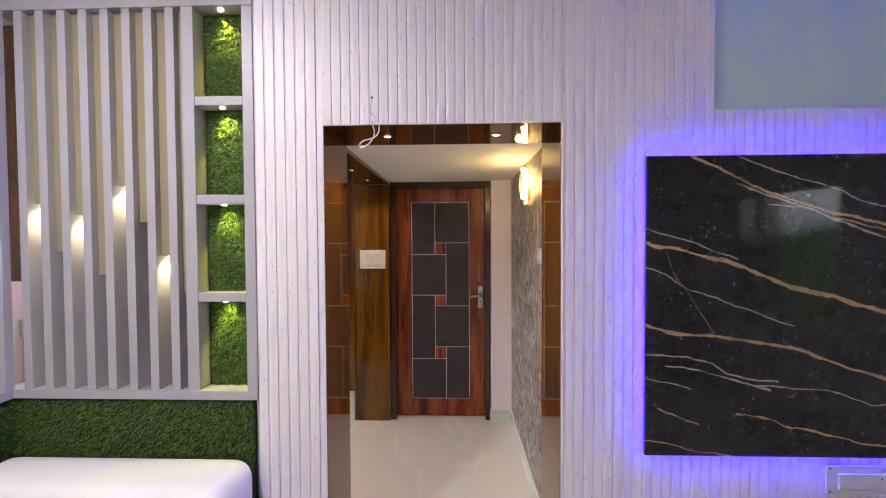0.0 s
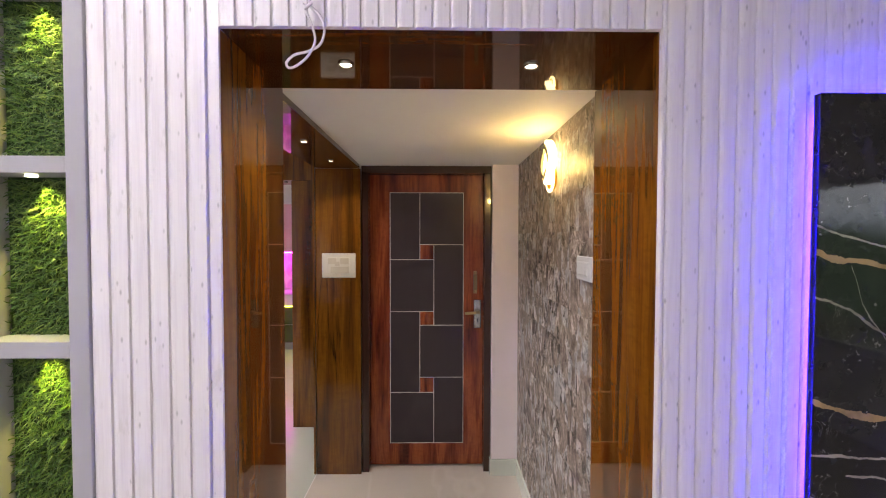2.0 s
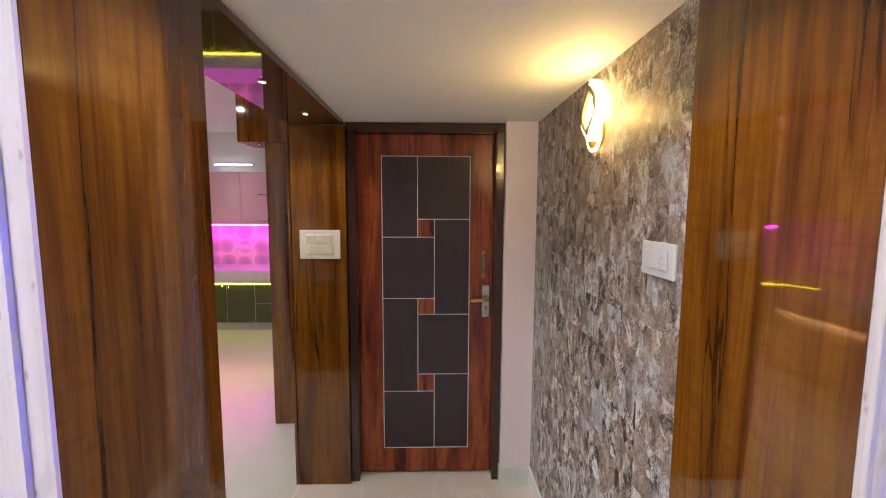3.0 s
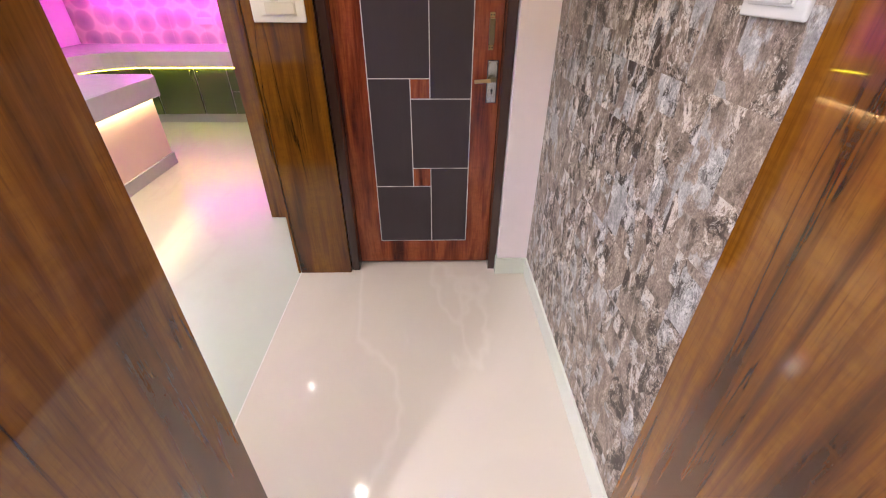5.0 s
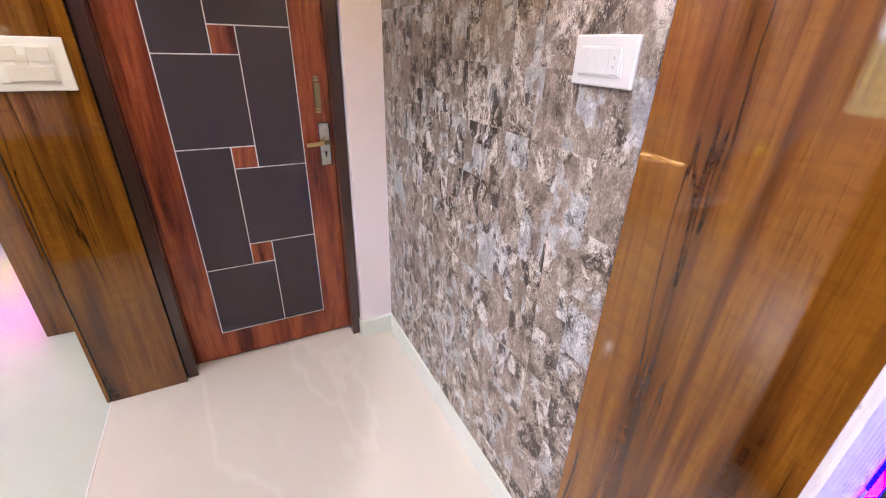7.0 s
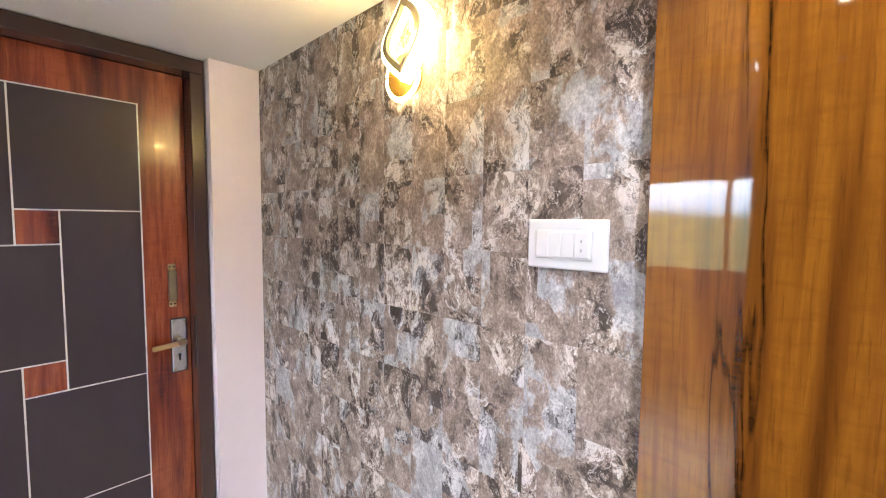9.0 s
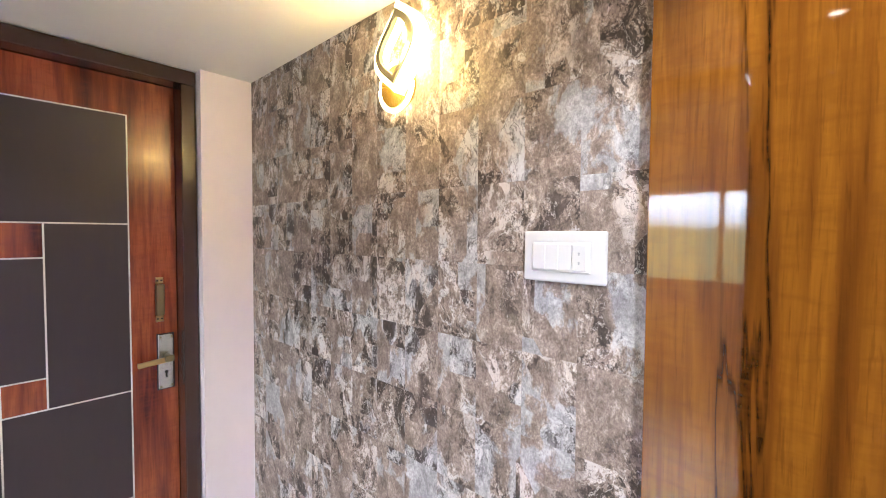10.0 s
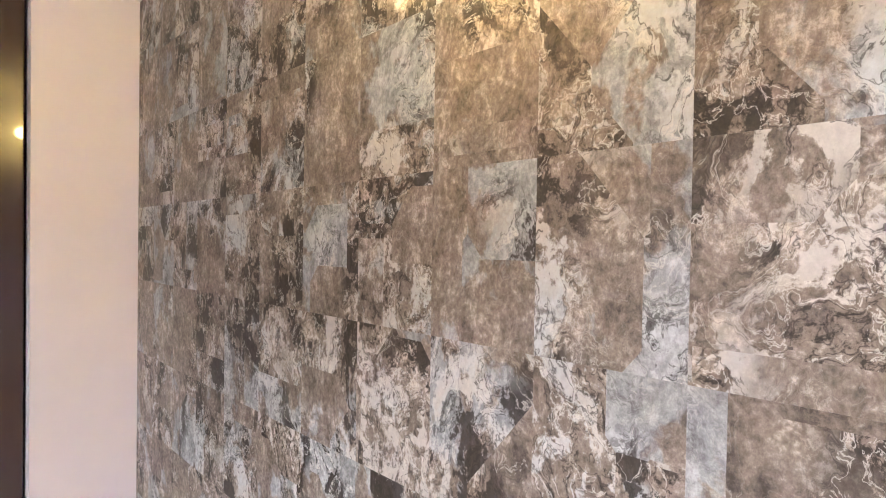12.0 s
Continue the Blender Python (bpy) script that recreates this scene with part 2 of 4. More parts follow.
def stone_material():
    """Printed slate collage: every tile holds a few straight-cut pieces, plain and mottled or swirled dark and pale."""
    mat, nt, b = nodes("slate_patchwork_print")
    tile = tex_coord(nt, (1.0, 1.0, 0.72), jitter=37.0)
    cut = nt.nodes.new("ShaderNodeTexVoronoi")
    cut.distance, cut.inputs["Scale"].default_value, cut.inputs["Randomness"].default_value = "CHEBYCHEV", 5.5, 0.9
    nt.links.new(tile, cut.inputs["Vector"])

    def moved(vec, by, amount):
        v = nt.nodes.new("ShaderNodeVectorMath")
        v.operation = "MULTIPLY_ADD"
        nt.links.new(by, v.inputs[0])
        v.inputs[1].default_value = (amount, amount, amount)
        nt.links.new(vec, v.inputs[2])
        return v.outputs[0]

    vec = moved(tile, cut.outputs["Color"], 0.35)
    warp = noise_tex(nt, vec, 9.0, 5, 0.6)
    wv = moved(vec, warp.outputs["Color"], 0.10)
    piece = nt.nodes.new("ShaderNodeSeparateColor")
    nt.links.new(cut.outputs["Color"], piece.inputs[0])
    grain = noise_tex(nt, vec, 190.0, 6, 0.75)
    mottle = noise_tex(nt, wv, 26.0, 10, 0.74)
    # plain mottled ground, brown or bluish grey
    f = math_node(nt, "ADD", math_node(nt, "MULTIPLY", mottle.outputs["Fac"], 0.58), math_node(nt, "MULTIPLY", grain.outputs["Fac"], 0.42))
    brown = ramp(nt, f, [(0.37, (0.080, 0.064, 0.055)), (0.46, (0.208, 0.164, 0.136)), (0.54, (0.340, 0.275, 0.230)), (0.62, (0.68, 0.59, 0.52))])
    grey = ramp(nt, f, [(0.36, (0.17, 0.165, 0.172)), (0.50, (0.37, 0.365, 0.375)), (0.62, (0.66, 0.665, 0.67))])
    tint = noise_tex(nt, wv, 8.0, 6, 0.6)
    lean = math_node(nt, "MULTIPLY_ADD", piece.outputs[0], 0.16, math_node(nt, "SUBTRACT", tint.outputs["Fac"], 0.08))
    col = mix(nt, ramp(nt, lean, [(0.55, (0, 0, 0)), (0.585, (1, 1, 1))]), brown, grey)
    # swirls: dark bands with pale and blue-white flakes between them
    swirl = noise_tex(nt, wv, 13.0, 9, 0.66, 1.0)
    rough = math_node(nt, "MULTIPLY_ADD", math_node(nt, "SUBTRACT", grain.outputs["Fac"], 0.5), 0.16, swirl.outputs["Fac"])
    where = noise_tex(nt, vec, 7.0, 3, 0.5)
    much = math_node(nt, "MULTIPLY_ADD", piece.outputs[1], 0.26, math_node(nt, "SUBTRACT", where.outputs["Fac"], 0.13))
    zone = ramp(nt, much, [(0.435, (0, 0, 0)), (0.54, (1, 1, 1))])
    flake = ramp(nt, rough, [(0.54, (0, 0, 0)), (0.57, (1, 1, 1))])
    white = mix(nt, ramp(nt, tint.outputs["Fac"], [(0.46, (0, 0, 0)), (0.56, (1, 1, 1))]), (0.84, 0.77, 0.71), (0.80, 0.83, 0.86))
    col = mix(nt, math_node(nt, "MULTIPLY", mix(nt, 1.0, flake, zone, "MULTIPLY"), 0.92), col, mix(nt, grain.outputs["Fac"], (0.42, 0.38, 0.36), white))
    band = ramp(nt, rough, [(0.452, (1, 1, 1)), (0.476, (0, 0, 0))])
    ink = mix(nt, grain.outputs["Fac"], (0.014, 0.010, 0.009), (0.075, 0.058, 0.048))
    col = mix(nt, math_node(nt, "MULTIPLY", mix(nt, 1.0, band, zone, "MULTIPLY"), 0.90), col, ink)
    # thin lines that follow the swirls
    thread = noise_tex(nt, wv, 24.0, 6, 0.6, 1.6)
    away = math_node(nt, "ABSOLUTE", math_node(nt, "SUBTRACT", thread.outputs["Fac"], 0.5))
    half = math_node(nt, "MULTIPLY_ADD", zone, 0.62, 0.16)
    col = mix(nt, math_node(nt, "MULTIPLY", ramp(nt, away, [(0.004, (1, 1, 1)), (0.020, (0, 0, 0))]), half), col, (0.040, 0.030, 0.026))
    away = math_node(nt, "ABSOLUTE", math_node(nt, "SUBTRACT", thread.outputs["Fac"], 0.565))
    col = mix(nt, math_node(nt, "MULTIPLY", ramp(nt, away, [(0.002, (1, 1, 1)), (0.012, (0, 0, 0))]), half), col, (0.78, 0.73, 0.68))
    nt.links.new(col, b.inputs["Base Color"])
    b.inputs["Roughness"].default_value = 0.45
    b.inputs["Specular IOR Level"].default_value = 0.30
    bump(nt, b, mottle.outputs["Fac"], 0.10)
    return mat


MAT["stone"] = stone_material()


def marble_material():
    """Black marble sheet with golden and pale veins that fall to the east, hairlines and pale crumbs."""
    mat, nt, b = nodes("black_gold_marble")
    sep = nt.nodes.new("ShaderNodeSeparateXYZ")
    vec = tex_coord(nt)
    nt.links.new(vec, sep.inputs[0])
    small = noise_tex(nt, vec, 14, 6, 0.7)
    across = math_node(nt, "ADD", sep.outputs["X"], 1.102)      # metres from the west edge
    drop = math_node(nt, "SUBTRACT", 1.237, sep.outputs["Z"])   # metres below the top edge
    col = ramp(nt, small.outputs["Fac"], [(0.3, (0.010, 0.010, 0.011)), (0.75, (0.026, 0.025, 0.026))])
    gold, pale = (0.47, 0.32, 0.16), (0.40, 0.36, 0.31)
    wobble = noise_tex(nt, vec, 9.0, 6, 0.6)
    bend = math_node(nt, "MULTIPLY", math_node(nt, "SUBTRACT", wobble.outputs["Fac"], 0.5), 0.035)
    along = math_node(nt, "MULTIPLY", across, 0.4)
    patch = noise_tex(nt, vec, 6.0, 4)
    fade = ramp(nt, patch.outputs["Fac"], [(0.30, (0.35, 0.35, 0.35)), (0.50, (1, 1, 1))])
    thick = math_node(nt, "POWER", small.outputs["Fac"], 2.0)

    def vein(col, wide, tone, *stops):
        """Stops are metres from the west edge and below the top edge; the vein runs from the first to the last."""
        way = ramp(nt, along, [(x * 0.4, (d / 1.3, d / 1.3, d / 1.3)) for x, d in stops])
        line = math_node(nt, "MULTIPLY", way, 1.3)
        away = math_node(nt, "ABSOLUTE", math_node(nt, "SUBTRACT", math_node(nt, "ADD", drop, bend), line))
        thin = math_node(nt, "LESS_THAN", away, math_node(nt, "MULTIPLY", thick, wide * 3.2))
        inside = math_node(nt, "MULTIPLY", math_node(nt, "GREATER_THAN", across, stops[0][0]), math_node(nt, "LESS_THAN", across, stops[-1][0]))
        return mix(nt, math_node(nt, "MULTIPLY", math_node(nt, "MULTIPLY", thin, inside), fade), col, tone)

    col = vein(col, 0.0095, gold, (0, 0.357), (0.30, 0.425), (0.60, 0.542), (0.75, 0.580), (1.0, 0.655), (2.2, 0.98))
    col = vein(col, 0.0075, gold, (0, 0.694), (0.08, 0.725), (0.27, 0.745), (0.43, 0.760), (0.61, 0.796), (0.83, 0.875), (1.0, 0.93), (2.2, 1.22))
    col = vein(col, 0.0065, gold, (0.175, 0.0), (0.28, 0.048), (0.40, 0.115), (0.53, 0.166), (0.69, 0.220), (1.0, 0.297), (2.2, 0.62))
    col = vein(col, 0.0055, pale, (0.36, 0.122), (0.50, 0.166), (0.68, 0.232), (0.82, 0.290), (0.98, 0.352), (2.2, 0.70))
    col = vein(col, 0.0030, gold, (0.49, 0.202), (0.62, 0.215), (0.75, 0.255), (1.0, 0.320))
    col = vein(col, 0.0035, pale, (0.36, 0.0), (0.47, 0.050), (0.63, 0.108), (0.74, 0.132), (0.84, 0.186), (1.0, 0.230), (2.2, 0.50))
    col = vein(col, 0.0035, pale, (0, 0.294), (0.20, 0.361), (0.37, 0.430))
    col = vein(col, 0.0030, pale, (0, 0.455), (0.08, 0.488), (0.18, 0.552), (0.30, 0.590), (0.44, 0.644), (0.60, 0.70))
    col = vein(col, 0.0025, pale, (0.08, 0.385), (0.11, 0.485), (0.16, 0.543), (0.21, 0.630), (0.28, 0.735))
    col = vein(col, 0.0040, pale, (0, 0.820), (0.17, 0.835), (0.27, 0.856), (0.33, 0.898), (0.43, 0.924), (0.54, 0.930))
    col = vein(col, 0.0040, pale, (0.08, 0.866), (0.23, 0.887), (0.33, 0.918), (0.43, 0.944), (0.51, 0.970))
    col = vein(col, 0.0028, pale, (0.44, 0.947), (0.69, 0.964), (0.79, 0.980), (0.91, 1.027), (0.99, 1.017), (2.2, 1.20))
    col = vein(col, 0.0042, gold, (0.37, 1.065), (0.52, 1.096), (0.56, 1.116), (0.65, 1.122), (0.75, 1.153), (0.88, 1.187), (1.0, 1.190), (2.2, 1.24))
    col = vein(col, 0.0022, pale, (0, 0.918), (0.19, 0.965))
    col = vein(col, 0.0022, pale, (0.05, 1.045), (0.22, 1.112))
    col = vein(col, 0.0025, gold, (0, 1.183), (0.37, 1.246))
    hair = noise_tex(nt, vec, 9.0, 5, 0.55, 1.5)
    away = math_node(nt, "ABSOLUTE", math_node(nt, "SUBTRACT", hair.outputs["Fac"], 0.5))
    thin = ramp(nt, away, [(0.0, (1, 1, 1)), (0.004, (0, 0, 0))])
    gate = ramp(nt, noise_tex(nt, vec, 5.0, 2).outputs["Fac"], [(0.57, (0, 0, 0)), (0.64, (1, 1, 1))])
    col = mix(nt, math_node(nt, "MULTIPLY", mix(nt, 1.0, thin, gate, "MULTIPLY"), 0.4), col, (0.40, 0.38, 0.36))
    crumb = noise_tex(nt, tex_coord(nt, (1, 1, 1), (0, 35, 0)), 62.0, 3, 0.5, 1.2)
    near = ramp(nt, noise_tex(nt, vec, 8.0, 3).outputs["Fac"], [(0.50, (0, 0, 0)), (0.60, (1, 1, 1))])
    dots = ramp(nt, crumb.outputs["Fac"], [(0.655, (0, 0, 0)), (0.70, (1, 1, 1))])
    col = mix(nt, math_node(nt, "MULTIPLY", mix(nt, 1.0, dots, near, "MULTIPLY"), 0.7), col, (0.30, 0.29, 0.28))
    nt.links.new(col, b.inputs["Base Color"])
    b.inputs["Roughness"].default_value = 0.05
    return mat


MAT["marble"] = marble_material()


def grass_material():
    mat, nt, b = nodes("artificial_grass_blades")
    geo = nt.nodes.new("ShaderNodeNewGeometry")
    col = ramp(nt, geo.outputs["Random Per Island"], [(0.0, (0.026, 0.070, 0.010)), (0.6, (0.065, 0.145, 0.018)), (1.0, (0.15, 0.22, 0.035))])
    nt.links.new(col, b.inputs["Base Color"])
    b.inputs["Roughness"].default_value = 0.5
    return mat


MAT["grass"] = grass_material()


def backsplash_material():
    mat, nt, b = nodes("printed_backsplash_tile")
    vo = nt.nodes.new("ShaderNodeTexVoronoi")
    vo.inputs["Scale"].default_value = 4.2
    vo.inputs["Randomness"].default_value = 0.3
    nt.links.new(tex_coord(nt), vo.inputs["Vector"])
    n = noise_tex(nt, tex_coord(nt), 5, 4)
    col = ramp(nt, vo.outputs["Distance"], [(0.12, (0.36, 0.30, 0.34)), (0.46, (0.60, 0.47, 0.44)), (0.56, (0.86, 0.74, 0.62)), (0.75, (0.80, 0.66, 0.58))])
    col = mix(nt, math_node(nt, "MULTIPLY", n.outputs["Fac"], 0.35), col, (0.75, 0.72, 0.70))
    nt.links.new(col, b.inputs["Base Color"])
    b.inputs["Roughness"].default_value = 0.15
    return mat


MAT["splash"] = backsplash_material()
glass, gnt, gb = nodes("window_glass")
gb.inputs["Transmission Weight"].default_value, gb.inputs["Roughness"].default_value, gb.inputs["IOR"].default_value = 1.0, 0.0, 1.1
MAT["glass"] = glass


# ---- building helpers ----
def thing(name, at, label="", category="", group="", kind=""):
    ob = new(name)
    ob.location = at
    ob.empty_display_size = 0.1
    return tagged(ob, label, category, group, kind)


def place_of(ob):
    return Vector((0, 0, 0)) if ob is None else Vector(ob.location) + place_of(ob.parent)


def part(name, bm, material, parent=None, label="", smooth=False):
    """One mesh object, its points given in world metres, under a thing or a part."""
    me = bpy.data.meshes.new(name)
    base = place_of(parent)
    if base.length:
        bmesh.ops.translate(bm, verts=bm.verts, vec=-base)
    bmesh.ops.recalc_face_normals(bm, faces=bm.faces)
    bm.to_mesh(me)
    bm.free()
    me.materials.append(MAT[material])
    if smooth:
        for p in me.polygons:
            p.use_smooth = True
    ob = new(name, me)
    ob.parent = parent
    return tagged(ob, label)


def box(x0, x1, y0, y1, z0, z1, bevel=0.0, segs=2, bm=None):
    bm = bm or bmesh.new()
    m = Matrix.Translation(((x0 + x1) / 2, (y0 + y1) / 2, (z0 + z1) / 2)) @ Matrix.Diagonal((abs(x1 - x0), abs(y1 - y0), abs(z1 - z0), 1))
    made = bmesh.ops.create_cube(bm, size=1, matrix=m)
    if bevel:
        edges = list({e for v in made["verts"] for e in v.link_edges})
        bmesh.ops.bevel(bm, geom=edges, offset=bevel, segments=segs, profile=0.5, affect="EDGES")
    return bm


def cyl(p0, p1, r0, r1=None, sides=24, bm=None):
    bm = bm or bmesh.new()
    p0, p1 = Vector(p0), Vector(p1)
    q = (p1 - p0).to_track_quat("Z", "Y").to_matrix().to_4x4()
    bmesh.ops.create_cone(bm, cap_ends=True, segments=sides, radius1=r0, radius2=r0 if r1 is None else r1, depth=(p1 - p0).length,
                          matrix=Matrix.Translation((p0 + p1) / 2) @ q)
    return bm


def tube(points, r, sides=10, closed=False, bm=None):
    """A round bar swept along points."""
    bm = bm or bmesh.new()
    pts = [Vector(p) for p in points]
    n, rings = len(pts), []
    for i, p in enumerate(pts):
        a, c = pts[(i - 1) % n if closed else max(i - 1, 0)], pts[(i + 1) % n if closed else min(i + 1, n - 1)]
        q = (c - a).to_track_quat("Z", "Y")
        rings.append([bm.verts.new(p + q @ Vector((r * math.cos(k * math.tau / sides), r * math.sin(k * math.tau / sides), 0))) for k in range(sides)])
    for i in range(n if closed else n - 1):
        a, c = rings[i], rings[(i + 1) % n]
        shift = 0
        if closed and i == n - 1:
            shift = min(range(sides), key=lambda s: (a[0].co - c[s].co).length)
        for k in range(sides):
            bm.faces.new((a[k], a[(k + 1) % sides], c[(k + 1 + shift) % sides], c[(k + shift) % sides]))
    if not closed:
        bm.faces.new(rings[0][::-1])
        bm.faces.new(rings[-1])
    return bm


def structure(name, bm, material, label="", category=""):
    return tagged(part(name, bm, material), label, category, kind="structure")


def downlight(x, y, z, watts, group, colour=WARM, cone=130, r=0.021):
    """A recessed round spot: trim ring and glowing lens, flush with the soffit at height z."""
    t = thing("recessed_spotlight", (x, y, z), "small round recessed spotlight with bright warm lens", "spotlight", group)
    ring = bmesh.new()
    inner, outer = [], []
    for k in range(32):
        c, s = math.cos(k * math.tau / 32), math.sin(k * math.tau / 32)
        inner.append([ring.verts.new((x + r * 0.72 * c, y + r * 0.72 * s, z - 0.002)), ring.verts.new((x + r * 0.85 * c, y + r * 0.85 * s, z - 0.006))])
        outer.append([ring.verts.new((x + r * c, y + r * s, z - 0.005)), ring.verts.new((x + r * 1.04 * c, y + r * 1.04 * s, z))])
    for k in range(32):
        j = (k + 1) % 32
        ring.faces.new((inner[k][0], inner[j][0], inner[j][1], inner[k][1]))
        ring.faces.new((inner[k][1], inner[j][1], outer[j][0], outer[k][0]))
        ring.faces.new((outer[k][0], outer[j][0], outer[j][1], outer[k][1]))
    part("trim_ring", ring, "steel", t, "thin metal trim ring")
    part("lens", cyl((x, y, z - 0.0005), (x, y, z - 0.003), r * 0.72, sides=24), "spot_glow", t, "glowing lens")
    spot("spot_lamp", (x, y, z - 0.01), (x, y, 0), watts, colour, cone)
    return t


# ---- structure ----
W, P = 0.51, 0.42          # half width and depth of the wood-lined portal
EAST, END, COL = 0.540, 1.845, 1.829   # stone wall, pillar face and wall return beside the door
structure("ground", box(-400, 400, -400, 400, -0.72, -0.70), "field", "dry grass field outside the windows", "ground")
structure("floor", box(-0.838, 0.66, 0.1002, 2.1, -0.12, 0.0), "floor", "glossy cream vitrified tile floor with faint veins", "floor")
structure("floor_living", box(-3.3, 3.5, -4.3, 0.10, -0.12, 0.0), "floor", "glossy cream vitrified tile floor", "floor")
structure("floor_kitchen", box(-4.7, -0.842, 0.104, 6.0, -0.12, 0.0), "kitchen_floor", "glossy pale green-white tile floor", "floor")
structure("ceiling", box(-3.3, 3.5, -4.3, 0.2, 2.95, 3.05), "ceiling", "plain white painted ceiling", "ceiling")
structure("ceiling_passage", box(-0.575, 0.60, 0.394, 2.1, 2.125, 2.20), "ceiling", "low white painted ceiling of the entrance passage", "ceiling")
structure("ceiling_kitchen", box(-4.7, -0.60, 0.2, 6.0, 2.72, 2.82), "ceiling", "grey-white kitchen ceiling", "ceiling")
# walls that close the living room
structure("wall_south", box(-3.3, 3.5, -4.3, -4.2, 0, 2.95), "wall_white", "plain off-white wall", "wall")
structure("wall_west", box(-3.3, -3.2, -4.2, 0.0, 0, 2.95), "wall_white", "plain off-white wall", "wall")
structure("wall_east_living_a", box(3.4, 3.5, -4.2, -3.45, 0, 2.95), "wall_white", "plain off-white wall", "wall")
structure("wall_east_living_b", box(3.4, 3.5, -2.0, 0.0, 0, 2.95), "wall_white", "plain off-white wall", "wall")
structure("wall_east_living_c", box(3.4, 3.5, -3.45, -2.0, 0, 0.70), "wall_white", "plain off-white wall under the window", "wall")
structure("wall_east_living_d", box(3.4, 3.5, -3.45, -2.0, 2.12, 2.95), "wall_white", "plain off-white wall over the window", "wall")
# wall that carries the fluted panels, with the portal through it
structure("wall_north_east", box(0.575, 3.5, 0.035, 0.20, 0, 2.95), "teal", "smooth wall behind fluted panels, coloured as lit blue-grey by LED light", "wall")
structure("wall_north_west", box(-0.835, -0.575, 0.035, 0.36, 0, 2.95), "wall_white", "white wall behind fluted panels", "wall")
structure("wall_north_lintel", box(-0.575, 0.575, 0.035, 0.20, 2.19, 2.95), "wall_white", "white wall above the portal", "wall")
structure("wall_north_return", box(-3.3, -2.62, 0.0, 0.10, 0, 2.95), "wall_white", "white wall beside the slatted screen", "wall")
structure("wall_upper_screen", box(-1.98, -0.835, 0.06, 0.16, 2.70, 2.95), "wall_white", "white wall strip over the slatted screen", "wall")
# passage
wall_stone = structure("wall_east", box(EAST + 0.003, EAST + 0.12, 0.20, 2.1, 0, 2.125), "wall_white", "wall covered with brown and grey patchwork slate print", "wall")
structure("wall_end", box(-0.84, -0.56, END + 0.02, 2.1, 0, 2.72), "wall_white", "end wall beside the entrance door", "wall")
structure("wall_column", box(0.364, EAST + 0.003, COL, 2.1, 0, 2.125), "pink", "pale pink painted wall return beside the door", "wall")
structure("wall_over_door", box(-0.56, 0.60, 1.93, 2.1, 2.10, 2.72), "wall_white", "wall above the entrance door", "wall")
structure("wall_outside", box(-0.6, 0.7, 2.10, 2.16, 0, 2.72), "wall_white", "plain wall behind the door", "wall")
structure("wall_over_opening", box(-0.83, -0.545, 0.42, END + 0.02, 2.13, 2.72), "wall_white", "wall above the kitchen opening", "wall")
# kitchen shell
structure("wall_kitchen_north", box(-4.7, -0.60, 5.575, 5.72, 0, 2.72), "wall_white", "kitchen wall behind the cabinets", "wall")
structure("wall_kitchen_west_a", box(-4.48, -4.38, 0.1, 0.62, 0, 2.72), "pink", "pale pink kitchen wall", "wall")
structure("wall_kitchen_west_b", box(-4.48, -4.38, 2.02, 5.575, 0, 2.72), "pink", "pale pink kitchen wall", "wall")
structure("wall_kitchen_west_c", box(-4.48, -4.38, 0.62, 2.02, 0, 0.98), "pink", "pale pink kitchen wall under the window", "wall")
structure("wall_kitchen_west_d", box(-4.48, -4.38, 0.62, 2.02, 2.10, 2.72), "pink", "pale pink kitchen wall above the window", "wall")
structure("wall_kitchen_south", box(-4.7, -3.3, 0.0, 0.10, 0, 2.72), "wall_white", "plain kitchen wall", "wall")
structure("wall_kitchen_east", box(-0.84, -0.70, 2.1, 5.575, 0, 2.72), "wall_white", "plain kitchen wall", "wall")

# skirting in the passage
sk = structure("baseboard", box(EAST - 0.012, EAST + 0.002, 0.407, COL - 0.016, 0, 0.112, 0.002), "skirt", "pale green-white tile skirting along the stone wall", "skirting")
structure("baseboard_column", box(0.352, EAST + 0.002, COL - 0.014, COL - 0.001, 0, 0.112, 0.002), "skirt", "pale tile skirting at the pink wall return", "skirting")
structure("baseboard_column_side", box(0.352, 0.3632, COL - 0.001, 1.866, 0, 0.112, 0.002), "skirt", "pale tile skirting at the door frame", "skirting")
structure("threshold", box(-0.843, -0.837, P, END, -0.002, 0.0015), "line", "thin pale joint between two floor tilings", "trim")


def board(name, bm, parent, label="", grain="wood"):
    return part(name, bm, grain, parent, label)


# wood-lined portal: jamb boards, soffit panels
portal = thing("portal_lining", (0, 0.2, 0), "glossy walnut laminate lining of the passage portal", "portal lining", kind="structure")
board("jamb_board", box(W, W + 0.06, 0.014, 0.405, 0, 2.113, 0.001), portal)
board("jamb_board", box(-W - 0.06, -W, 0.014, P - 0.022, 0, 2.113, 0.001), portal)
board("soffit_board", box(-W - 0.06, W + 0.06, 0.014, 0.3935, 2.114, 2.18, 0.0008), portal, "", "wood_x_shaded")
# edges of the lining that face the kitchen
board("edge_board", box(-0.835, -W - 0.062, 0.362, P - 0.022, 0, 2.10, 0.001), portal)

